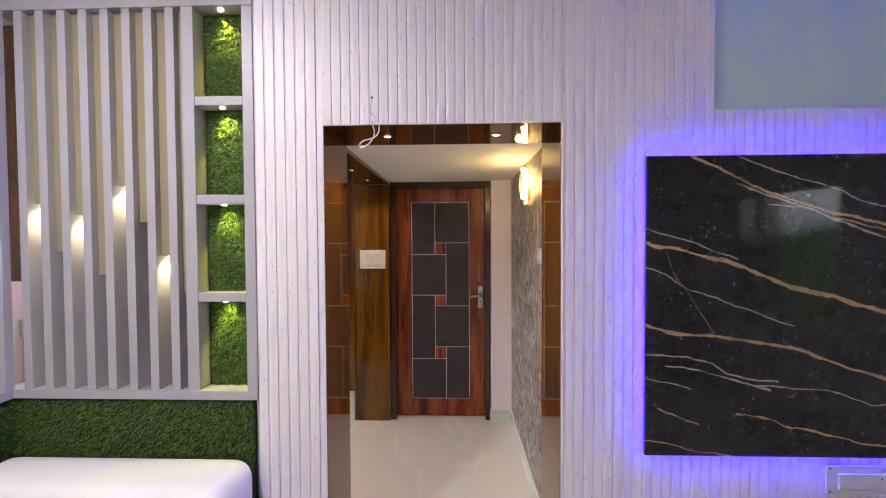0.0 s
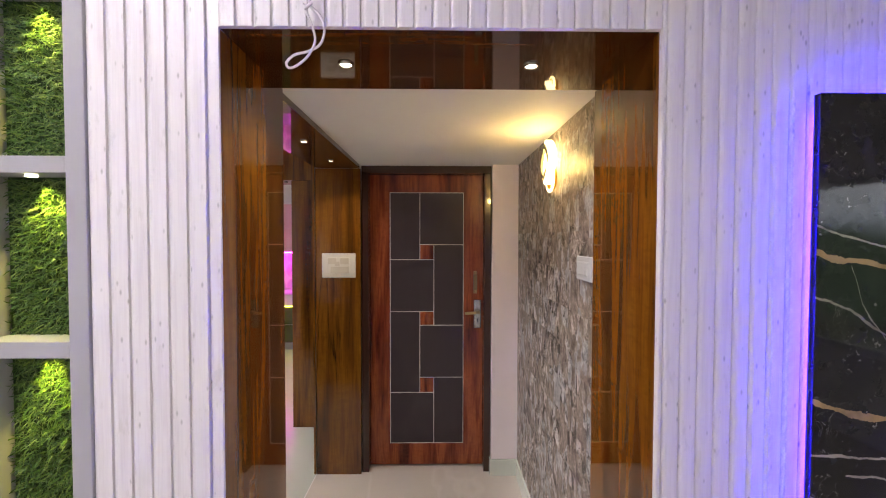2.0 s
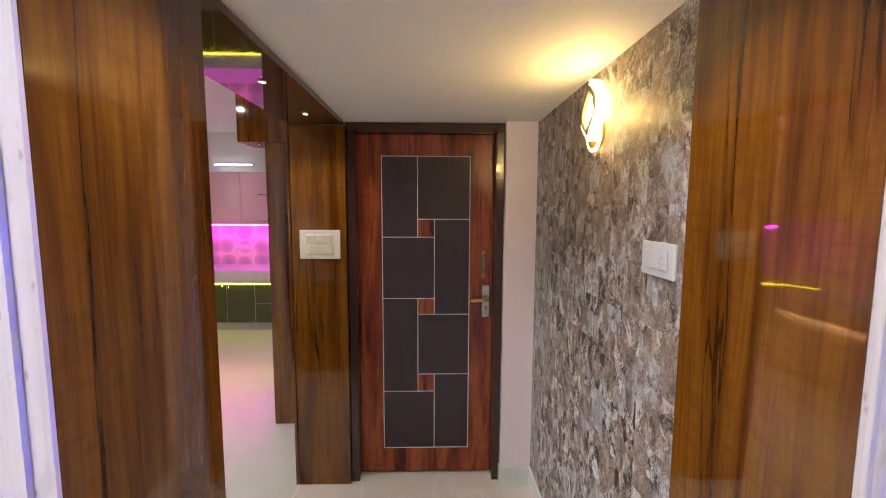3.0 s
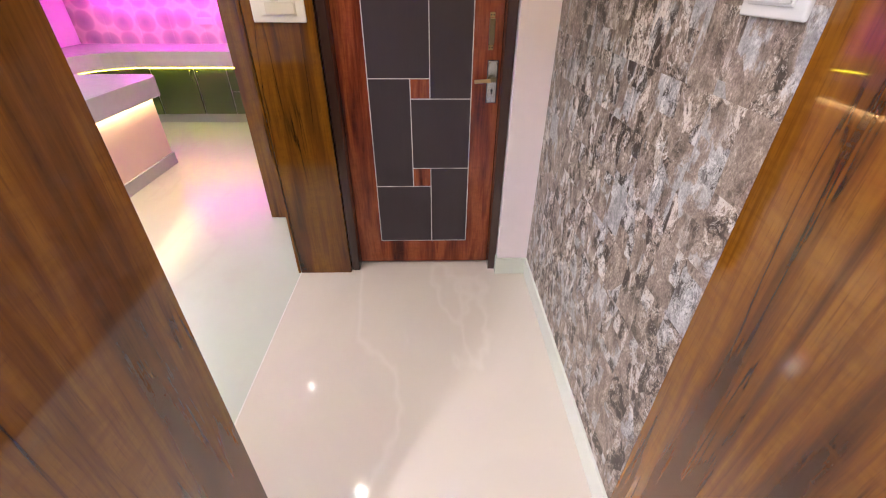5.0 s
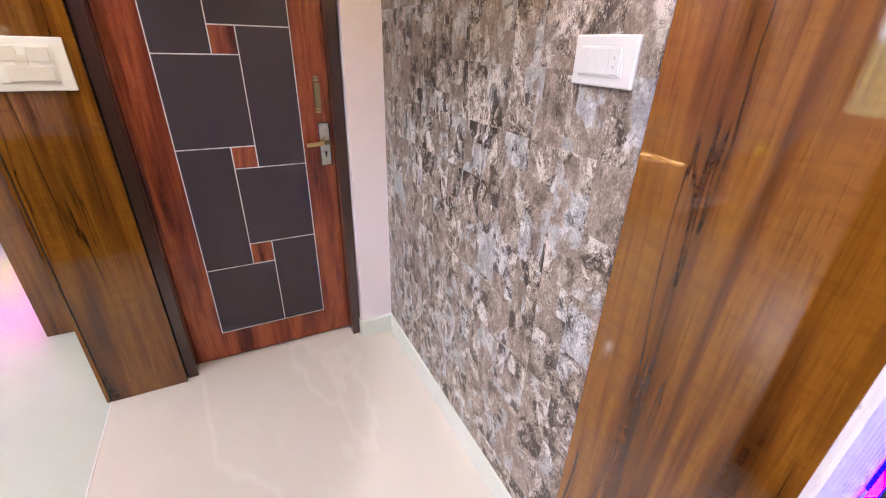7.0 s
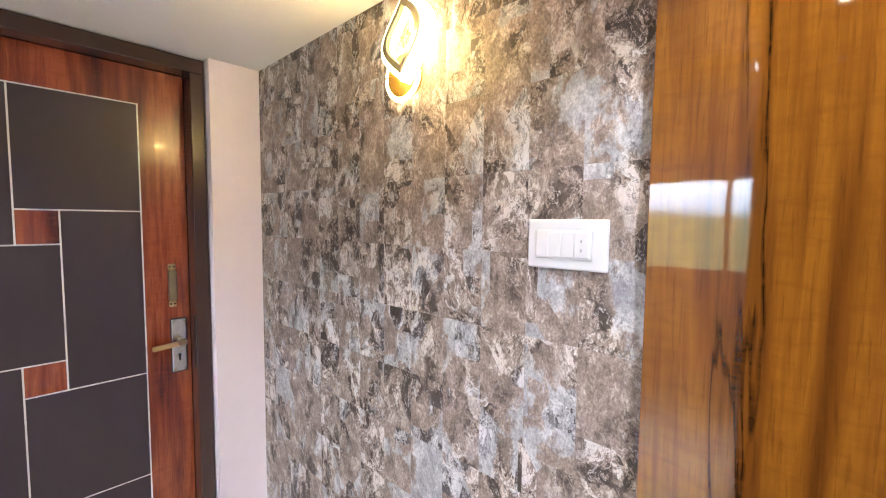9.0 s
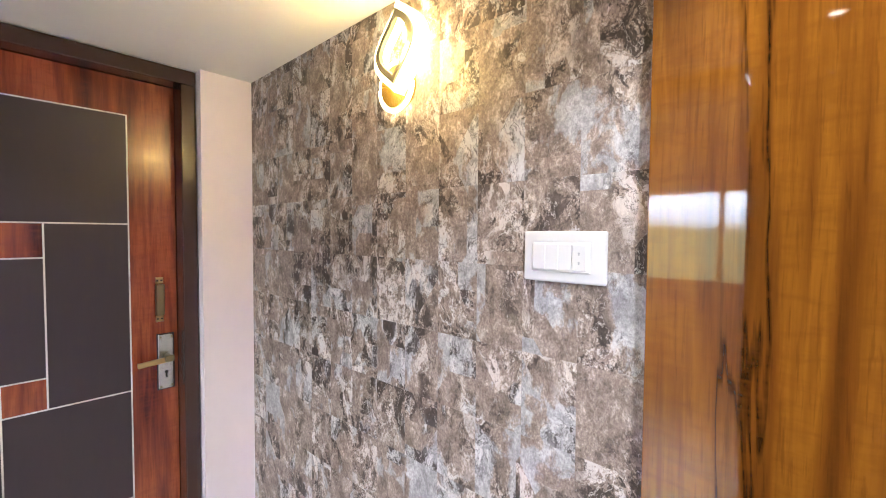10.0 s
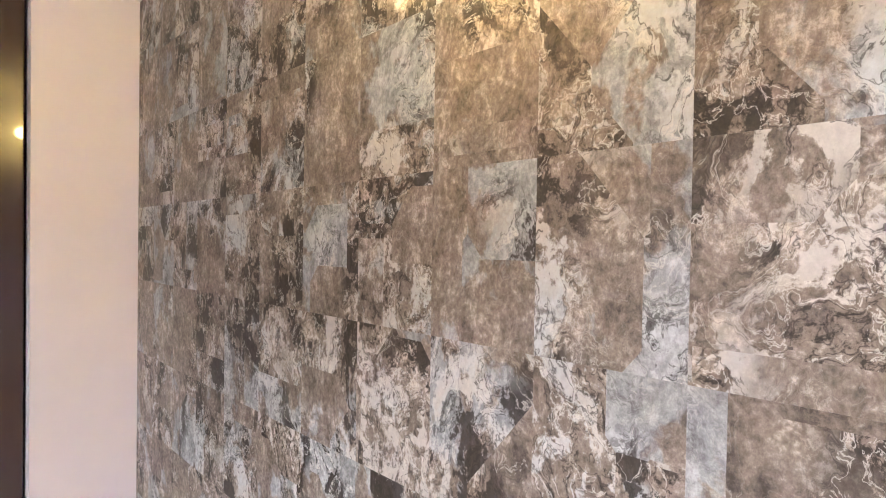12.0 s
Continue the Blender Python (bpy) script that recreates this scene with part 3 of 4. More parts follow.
# header over the kitchen opening, pillar beside the door
header = thing("opening_header", (-0.68, 1.1, 2.10), "glossy walnut soffit above the kitchen opening", "header", kind="structure")
board("soffit_board", box(-0.828, -0.536, P, END - 0.002, 2.10, 2.128, 0.001), header, "", "wood_y_shaded")
pillar = thing("pillar_cladding", (-0.68, END, 0), "glossy walnut clad pillar beside the entrance door", "pillar", kind="structure")
board("front_board", box(-0.836, -0.531, END, END + 0.018, 0, 2.099, 0.001), pillar)
board("side_board", box(-0.856, -0.842, END, 2.1, 0, 2.60, 0.001), pillar)

# second wood-lined arch deeper in the kitchen
arch = thing("kitchen_arch", (-1.1, 2.7, 0), "walnut clad arch further inside the kitchen", "arch", kind="structure")
board("post_board", box(-1.245, -0.86, 2.55, 2.85, 0.002, 2.112, 0.001), arch)
board("lintel_board", box(-1.44, -0.86, 2.55, 2.85, 2.114, 2.715, 0.001), arch)


# ---- fluted wall panels ----
def flute_mesh(z0, z1, w):
    """One rib: a flat face with a soft flank and a narrow groove beside it."""
    k = min(1.0, w / 0.04)
    prof = [(0, 0.006), (0.0016 * k, 0.006), (0.0042 * k, 0.0030), (0.0080 * k, 0.0010), (0.0135 * k, 0.0), (w - 0.0012 * k, 0.0), (w, 0.006)]
    bm = bmesh.new()
    lo = [bm.verts.new((x, y, z0)) for x, y in prof] + [bm.verts.new((w, 0.034, z0)), bm.verts.new((0, 0.034, z0))]
    hi = [bm.verts.new((v.co.x, v.co.y, z1)) for v in lo]
    n = len(lo)
    for i in range(n):
        bm.faces.new((lo[i], lo[(i + 1) % n], hi[(i + 1) % n], hi[i]))
    bm.faces.new(lo)
    bm.faces.new(hi[::-1])
    bmesh.ops.recalc_face_normals(bm, faces=bm.faces)
    me = bpy.data.meshes.new("rib")
    bm.to_mesh(me)
    bm.free()
    me.materials.append(MAT["flute"])
    return me


fluted = thing("fluted_panelling", (0, 0.03, 0), "white washed wood fluted wall panels with narrow grooves", "wall panel", kind="structure")


def ribs(x0, x1, n, z0, z1):
    w = (x1 - x0) / n
    me = flute_mesh(z0, z1, w)
    for i in range(n):
        ob = new("rib", me)
        ob.parent = fluted
        ob.location = (x0 + w * i, -0.03, 0)


ribs(-0.811, -0.539, 6, 0, 2.94)
part("edge_tongue", box(-0.5388, -0.511, 0.0075, 0.034, 0, 2.94, 0.0008), "flute", fluted)
ribs(-0.512, 0.512, 25, 2.1145, 2.94)
ribs(0.513, 0.5225, 1, 0, 2.94)
ribs(0.5235, 1.142, 15, 0, 2.94)
ribs(1.142, 3.39, 55, 0, 2.153)


# ---- black marble panel with blue light behind ----
tv = thing("marble_panel", (1.95, -0.01, 0.72), "black marble wall panel with gold veins, lit blue from behind", "wall panel")
part("sheet", box(0.848, 3.05, -0.042, -0.024, 0.712, 1.957, 0.0015), "marble", tv)
part("backing_board", box(0.895, 2.995, -0.024, -0.001, 0.760, 1.911), "dark", tv, "black backing board")
for nm, b4 in (("led_strip", (0.868, 0.882, 0.745, 1.925)), ("led_strip", (2.996, 3.010, 0.765, 1.911))):
    part(nm, box(b4[0], b4[1], -0.021, -0.008, b4[2], b4[3]), "blue_led", tv, "blue glowing light strip")
for z0 in (0.732, 1.926):
    part("led_strip", box(0.883, 2.995, -0.021, -0.008, z0, z0 + 0.014), "blue_led", tv, "blue glowing light strip")


# ---- slatted screen with niches and turf ----
screen = thing("slatted_screen", (-1.38, 0.05, 0.915), "white painted slatted screen with lit niches", "screen")
FW = "frame_white"
part("bottom_rail", box(-1.985, -0.812, -0.004, 0.10, 0.915, 0.955, 0.002), FW, screen)
part("top_rail", box(-1.985, -0.812, -0.004, 0.10, 2.633, 2.70, 0.002), FW, screen)
part("stile", box(-1.125, -1.072, -0.002, 0.10, 0.956, 2.632, 0.002), FW, screen)
part("stile", box(-0.858, -0.812, -0.002, 0.10, 0.956, 2.632, 0.002), FW, screen)
for z0 in (2.207, 1.779, 1.350):
    part("niche_shelf", box(-1.071, -0.859, 0.0, 0.078, z0, z0 + 0.039, 0.002), FW, screen)
part("niche_back", box(-1.071, -0.859, 0.079, 0.098, 0.956, 2.632), "soil", screen, "dark green turf backing")
ENDS = (1.79, 1.573, 1.737, 1.468, 1.865, 1.702, 1.551, 1.39)
for i in range(8):
    x0 = -1.878 + 0.0972 * i
    part("slat", box(x0, x0 + 0.038, 0.0, 0.10, 0.956, 2.632, 0.002), FW, screen)
    part("hanging_board", box(x0 + 0.0385, x0 + 0.0965, 0.033, 0.098, ENDS[i], 2.632, 0.001), "beige", screen, "beige board hanging between slats")
    if i % 2 == 0:
        spot("slat_lamp", (x0 + 0.062, 0.060, ENDS[i] - 0.006), (x0 + 0.045, 0.058, 1.25), 5.0, (1.0, 0.86, 0.45), 120, 0.010)
        part("lens", cyl((x0 + 0.062, 0.060, ENDS[i]), (x0 + 0.062, 0.060, ENDS[i] - 0.003), 0.012, sides=16), "niche_glow", screen, "small glowing lens")
for z1 in (2.632, 2.206, 1.778, 1.349):
    part("lens", cyl((-0.965, 0.03, z1), (-0.965, 0.03, z1 - 0.004), 0.011, sides=20), "niche_glow", screen, "small glowing lens")
    spot("niche_lamp", (-0.965, 0.040, z1 - 0.008), (-0.960, 0.080, z1 - 0.15), 8.0, (0.97, 0.88, 0.14), 75, 0.012)
# return of the screen towards the room
side = thing("side_screen", (-1.95, -0.45, 0.915), "white painted slatted screen turning towards the room", "screen")
part("bottom_rail", box(-2.03, -1.925, -0.95, -0.006, 0.915, 0.955, 0.002), FW, side)
part("top_rail", box(-2.03, -1.925, -0.95, -0.006, 2.633, 2.70, 0.002), FW, side)
for i in range(8):
    y0 = -0.032 - 0.108 * i
    part("slat", box(-2.03, -1.93, y0, y0 + 0.038, 0.956, 2.632, 0.002), FW, side)


def turf(name, x0, x1, y, z0, z1, n, label, normal="y", length=0.022):
    """Short blades on an upright mat: curved tapered strips, one mesh."""
    bm = bmesh.new()
    rnd = random.Random(hash_of(name, x0, z0))
    for _ in range(n):
        u, z = rnd.uniform(x0, x1), rnd.uniform(z0, z1)
        a, l, w = rnd.uniform(0, math.tau), length * rnd.uniform(0.6, 1.25), rnd.uniform(0.0010, 0.0018)
        out, side_u, side_z = rnd.uniform(0.35, 0.8) * l, math.cos(a) * l * 0.75, math.sin(a) * l * 0.75 - 0.004
        px, pz = -math.sin(a) * w, math.cos(a) * w

        def at(du, dz, d):
            return (u + du, y - d, z + dz) if normal == "y" else (y + d, u + du, z + dz)

        v = [bm.verts.new(at(-px, -pz, 0)), bm.verts.new(at(px, pz, 0)), bm.verts.new(at(side_u * 0.5 + px, side_z * 0.45 + pz, out * 0.75)),
             bm.verts.new(at(side_u * 0.5 - px, side_z * 0.45 - pz, out * 0.75)), bm.verts.new(at(side_u, side_z, out))]
        bm.faces.new((v[0], v[1], v[2], v[3]))
        bm.faces.new((v[3], v[2], v[4]))
    ob = part(name, bm, "grass")
    return tagged(ob, label, "artificial grass", kind="stuff")


def hash_of(name, *nums):
    return len(name) * 7919 + int(sum(n * 1000 * (i + 1) for i, n in enumerate(nums)))


structure("wall_below_screen", box(-1.985, -0.835, 0.012, 0.10, 0, 0.914), "soil", "dark green mat under the screen", "wall")
structure("wall_below_side_screen", box(-2.03, -1.935, -0.95, 0.011, 0, 0.914), "soil", "dark green mat under the side screen", "wall")
turf("turf_strip", -1.93, -0.836, 0.012, 0.40, 0.905, 15000, "green artificial grass strip under the slatted screen")
turf("turf_strip", -0.95, 0.0, -1.935, 0.40, 0.905, 5000, "green artificial grass under the side screen", "x")
for z0, z1 in ((2.248, 2.625), (1.82, 2.20), (1.392, 1.772), (0.958, 1.343)):
    turf("turf_niche", -1.062, -0.866, 0.079, z0, z1, 3200, "green artificial grass back of a lit niche")

# glossy walnut unit hanging on the kitchen side, seen past the screen's corner
hung = thing("hanging_cabinet", (-2.40, 0.40, 1.41), "glossy walnut cabinet hanging behind the slatted screen", "cabinet")
part("body", box(-2.68, -2.10, 0.30, 0.55, 1.41, 2.719, 0.002), "wood", hung)
for k in range(2):
    leaf_door = part("cabinet_door", box(-2.678 + 0.29 * k, -2.392 + 0.29 * k, 0.281, 0.2995, 1.413, 2.716, 0.002), "wood", hung)
    part("handle", tube([(-2.42 + 0.05 * k, 0.280, 1.47), (-2.42 + 0.05 * k, 0.262, 1.48), (-2.42 + 0.05 * k, 0.262, 1.60), (-2.42 + 0.05 * k, 0.280, 1.61)], 0.005, 8), "steel", leaf_door, "steel bow handle")

# ---- white sofa below the turf ----
sofa = thing("sofa", (-1.4, -0.4, 0), "white leatherette sofa with rounded back below the green turf", "sofa")
part("backrest", box(-1.92, -0.805, -0.34, -0.014, 0.22, 0.690, 0.085, 6), "sofa", sofa, smooth=True)
part("seat", box(-1.92, -0.86, -0.95, -0.29, 0.12, 0.42, 0.05, 4), "sofa", sofa, smooth=True)
for lx in (-1.86, -0.92):
    for ly in (-0.88, -0.10):
        part("leg", cyl((lx, ly, 0), (lx, ly, 0.225 if ly > -0.3 else 0.125), 0.02, 0.025), "lamp_black", sofa)


# ---- entrance door ----
frame_ = thing("door_frame", (-0.08, 1.9, 0), "dark brown painted door frame", "door frame", kind="structure")
part("jamb", box(-0.529, -0.482, 1.868, 2.0, 0, 2.072, 0.003), "frame_brown", frame_)
part("jamb", box(0.314, 0.3605, 1.868, 2.0, 0, 2.072, 0.003), "frame_brown", frame_)
part("head", box(-0.529, 0.3605, 1.868, 2.0, 2.073, 2.122, 0.003), "frame_brown", frame_)
door = thing("door_1", (-0.08, 1.9560, 0), "closed red teak door with charcoal panels and white lines", "door", kind="structure")
part("leaf", box(-0.481, 0.313, 1.9460, 1.9810, 0.012, 2.071, 0.001), "door_wood", door)
XL, XA, XB, XR = -0.342, -0.133, -0.034, 0.174
ZT = (1.947, 1.583, 1.477, 1.109, 1.012, 0.640, 0.531, 0.168)
g = 0.0022
DARK = [(XL, XA, ZT[2], ZT[0]), (XA, XR, ZT[1], ZT[0]), (XL, XB, ZT[3], ZT[2]), (XB, XR, ZT[4], ZT[1]), (XL, XA, ZT[6], ZT[3]),
        (XA, XR, ZT[5], ZT[4]), (XL, XB, ZT[7], ZT[6]), (XB, XR, ZT[7], ZT[5])]
RED = [(XA, XB, ZT[2], ZT[1]), (XA, XB, ZT[4], ZT[3]), (XA, XB, ZT[6], ZT[5])]
part("inlay_lines", box(XL - g, XR + g, 1.9445, 1.9475, ZT[7] - g, ZT[0] + g), "line", door, "thin white inlay lines")
for q in DARK:
    part("panel", box(q[0] + g, q[1] - g, 1.9440, 1.9472, q[2] + g, q[3] - g, 0.0006, 1), "inlay", door, "charcoal laminate panel")
for q in RED:
    part("panel", box(q[0] + g, q[1] - g, 1.9440, 1.9472, q[2] + g, q[3] - g, 0.0006, 1), "door_wood", door, "small red wood square")
# lever lock
# black sheet, a little larger than the plate, draws its shadow gap
part("lock_backing", box(0.2475, 0.3015, 1.9425, 1.9455, 0.9925, 1.1945, 0.001, 1), "dark", door, "black outline standing for the shadow gap around the lock plate")
plate = part("lock_plate", box(0.250, 0.299, 1.9375, 1.9455, 0.995, 1.192, 0.004, 3), "steel", door, "nickel lock plate")
part("keyhole", cyl((0.2745, 1.9365, 1.056), (0.2745, 1.9400, 1.056), 0.0055, sides=16, bm=box(0.2718, 0.2772, 1.9365, 1.9400, 1.036, 1.056)), "dark", plate, "dark keyhole")
for sx in (0.2575, 0.2915):
    for sz in (1.005, 1.182):
        part("screw", cyl((sx, 1.9358, sz), (sx, 1.9380, sz), 0.0040, sides=12), "bronze", plate, "domed screw head")
lever = cyl((0.277, 1.938, 1.112), (0.277, 1.900, 1.112), 0.010, sides=18)
box(0.262, 0.290, 1.893, 1.905, 1.101, 1.123, 0.004, 3, bm=lever)
bar = box(0.183, 0.268, 1.902, 1.904, 1.099, 1.117, 0.0035, 3)
bmesh.ops.rotate(bar, verts=bar.verts, cent=(0.268, 1.9, 1.112), matrix=Matrix.Rotation(radians(-4), 3, "Y"))
part("lever_hub", lever, "bronze", plate, "dark bronze lever hub", smooth=False)
part("lever_handle", bar, "brass", plate, "pale brass lever handle")
# slide latch above
latch = part("latch", box(0.2455, 0.2715, 1.9280, 1.9455, 1.262, 1.372, 0.003, 2), "bronze", door, "dark antique brass pull latch")
for z0 in (1.374, 1.238):
    part("latch_tab", box(0.2465, 0.2705, 1.9420, 1.9455, z0, z0 + 0.022, 0.002), "brass", latch)
    for sx in (0.2525, 0.2645):
        part("screw", cyl((sx, 1.9405, z0 + 0.011), (sx, 1.947, z0 + 0.011), 0.0032, sides=10), "dark", latch)


# ---- switch plates ----
def switch_plate_pillar():
    t = thing("switch_plate", (-0.677, END, 1.36), "cream switch plate with taped switches on walnut pillar", "switch")
    part("cover", box(-0.791, -0.564, END - 0.011, END - 0.001, 1.360, 1.524, 0.004, 3), "cream_plastic", t)
    part("module", box(-0.752, -0.602, END - 0.015, END - 0.0105, 1.385, 1.500, 0.002), "cream_plastic", t)
    for a, b_, c, d in ((-0.746, -0.690, 1.452, 1.494), (-0.664, -0.608, 1.452, 1.494), (-0.730, -0.608, 1.392, 1.436)):
        part("switch", box(a, b_, END - 0.019, END - 0.0148, c, d, 0.0015), "tape", t, "switch covered with masking tape")
    part("tape_strip", box(-0.700, -0.668, END - 0.0198, END - 0.015, 1.440, 1.470), "tape", t, "masking tape strip")


def switch_plate_wall():
    e = EAST
    t = thing("switch_plate", (e, 0.547, 1.474), "white modular switch plate with socket on slate print wall", "switch")
    part("cover", box(e - 0.011, e - 0.001, 0.471, 0.624, 1.474, 1.564, 0.004, 3), "white_plastic", t)
    part("bezel", box(e - 0.0135, e - 0.0105, 0.497, 0.605, 1.492, 1.545, 0.002), "white_plastic", t)
    for k in range(3):
        rocker = box(e - 0.0155, e - 0.0125, 0.5288 + 0.0247 * k, 0.5532 + 0.0247 * k, 1.4965, 1.541, 0.0004, 1)
        bmesh.ops.rotate(rocker, verts=rocker.verts, cent=(e - 0.0135, 0.56, 1.5185), matrix=Matrix.Rotation(radians(0.6), 3, "Y"))
        part("switch", rocker, "white_plastic", t, "white rocker")
    sock = part("socket", box(e - 0.016, e - 0.013, 0.5025, 0.528, 1.4965, 1.5415, 0.0015), "white_plastic", t)
    for z0 in (1.5265, 1.5105):
        part("pin_hole", cyl((e - 0.0164, 0.5150, z0), (e - 0.0155, 0.5150, z0), 0.0019, sides=10, bm=box(e - 0.0164, e - 0.0155, 0.5137, 0.5163, z0 - 0.0034, z0 + 0.001)), "kick", sock, "small grey pin slot")


def switch_plate_fluted():
    t = thing("switch_plate", (1.75, -0.002, 0.56), "white wall box with switches below the marble panel", "switch")
    part("cover", box(1.612, 1.95, -0.012, -0.001, 0.54, 0.662, 0.003), "white_plastic", t)
    part("module", box(1.66, 1.92, -0.018, -0.0115, 0.565, 0.630, 0.002), "white_plastic", t)
    for sx in (1.627, 1.935):
        for sz in (0.553, 0.65):
            part("screw", cyl((sx, -0.0135, sz), (sx, -0.011, sz), 0.004, sides=10), "dark", t)
    for sx in (1.83, 1.88):
        part("pin_hole", cyl((sx, -0.0188, 0.612), (sx, -0.0175, 0.612), 0.004, sides=10), "dark", t)


switch_plate_pillar()
switch_plate_wall()
switch_plate_fluted()


# ---- wall lamp ----
def wall_lamp():
    e = EAST
    t = thing("wall_lamp", (e, 0.95, 1.84), "lit leaf-shaped wall lamp, dark rim inside glowing acrylic", "wall lamp")
    cy, cz = 0.937, 1.979

    def leaf(k, n, grow):
        """A pointed leaf whose two flanks bulge at different heights."""
        half = n // 2
        u = k / half if k <= half else (n - k) / half
        h = 0.084 + grow * 1.35
        if k <= half:
            y_ = -(0.060 + grow) * math.sin(math.pi * u ** 0.82) ** 1.15
        else:
            y_ = (0.062 + grow) * math.sin(math.pi * u ** 1.22) ** 1.15
        return cy + y_ - 0.003 * math.cos(math.pi * u), cz + h * (1 - 2 * u)

    n = 72
    # dark rim in front, glowing band around and behind it, as wide as the bloom
    for name, mat, d0, d1, g0, g1, label in (("rim", "lamp_black", 0.062, 0.050, -0.014, 0.0, "dark grey leaf-shaped rim"),
                                             ("diffuser", "lamp_glow", 0.056, 0.022, 0.0005, 0.0125, "glowing acrylic band, widened to draw the bloom around the rim")):
        bm, rings = bmesh.new(), []
        for k in range(n):
            y_in, z_in = leaf(k, n, g0)
            y_out, z_out = leaf(k, n, g1)
            rings.append([bm.verts.new((e - d0, y_in, z_in)), bm.verts.new((e - d0, y_out, z_out)), bm.verts.new((e - d1, y_out, z_out)), bm.verts.new((e - d1, y_in, z_in))])
        for k in range(n):
            a, c = rings[k], rings[(k + 1) % n]
            for j in range(4):
                bm.faces.new((a[j], a[(j + 1) % 4], c[(j + 1) % 4], c[j]))
        part(name, bm, mat, t, label)
    # pleated gold base with a glowing edge
    bm = bmesh.new()
    hub = bm.verts.new((e - 0.030, cy + 0.038, 1.908))
    rim, back = [], []
    for k in range(80):
        a = k * math.tau / 80
        r = 0.049 + (0.0012 if k % 2 else 0)
        rim.append(bm.verts.new((e - 0.024 - (0.002 if k % 2 else 0), cy + 0.038 + r * math.cos(a), 1.908 + r * math.sin(a))))
        back.append(bm.verts.new((e - 0.001, cy + 0.038 + r * math.cos(a), 1.908 + r * math.sin(a))))
    for k in range(80):
        bm.faces.new((hub, rim[k], rim[(k + 1) % 80]))
        bm.faces.new((rim[k], rim[(k + 1) % 80], back[(k + 1) % 80], back[k]))
    part("base_disc", bm, "lamp_gold", t, "pleated gold base disc")
    ringpts = [(e - 0.020, cy + 0.038 + 0.056 * math.cos(k * math.tau / 40), 1.908 + 0.056 * math.sin(k * math.tau / 40)) for k in range(40)]
    part("glow_ring", tube(ringpts, 0.0055, 8, True), "lamp_glow", t, "glowing ring around the base")
    li = bpy.data.lights.new("wall_lamp_light", "POINT")
    li.energy, li.color, li.shadow_soft_size = 3.8, (1.0, 0.64, 0.17), 0.02
    new("wall_lamp_light", li).location = (e - 0.075, 0.915, 1.965)


wall_lamp()

# ---- recessed spots ----
for sx in (-0.262, 0.254):
    downlight(sx, 0.202, 2.114, 10.5, "spots in the portal soffit")
for sy in (1.064, 1.568):
    downlight(-0.658, sy, 2.10, 9.0, "spots in the header soffit", r=0.017)
downlight(-1.33, 2.66, 2.114, 6, "spots in the header soffit", r=0.017)

# ---- loose cable above the portal ----
cable = thing("loose_cable", (-0.3, 0, 2.24), "white loose electric cable hanging from a hole", "cable")
loop = [(-0.297, 0.004, 2.248), (-0.296, -0.012, 2.235), (-0.300, -0.020, 2.20), (-0.303, -0.022, 2.16), (-0.290, -0.024, 2.125), (-0.283, -0.026, 2.09), (-0.300, -0.028, 2.055), (-0.325, -0.028, 2.035),
        (-0.342, -0.026, 2.032), (-0.347, -0.024, 2.045), (-0.330, -0.022, 2.062), (-0.300, -0.022, 2.070), (-0.272, -0.024, 2.085), (-0.262, -0.026, 2.115), (-0.270, -0.026, 2.145), (-0.290, -0.024, 2.165), (-0.312, -0.022, 2.178)]
loop = [Vector(p) + Vector((0.003, 0, -0.022)) for p in loop]
smooth_loop = []
for k in range(len(loop) - 1):
    a, b_, c, d = loop[max(k - 1, 0)], loop[k], loop[k + 1], loop[min(k + 2, len(loop) - 1)]
    for q in range(5):
        u = q / 5
        smooth_loop.append(0.5 * (2 * b_ + (c - a) * u + (2 * a - 5 * b_ + 4 * c - d) * u ** 2 + (3 * b_ - a - 3 * c + d) * u ** 3))
part("wire", tube(smooth_loop, 0.0028, 8), "cable", cable, smooth=True)
part("hole_grommet", cyl((-0.294, 0.001, 2.228), (-0.294, -0.003, 2.228), 0.0045, sides=14), "dark", cable)
part("wire_tie", tube([(-0.298, -0.026, 2.168), (-0.290, -0.030, 2.156), (-0.286, -0.030, 2.150), (-0.303, -0.028, 2.138)], 0.0033, 8), "cable", cable)


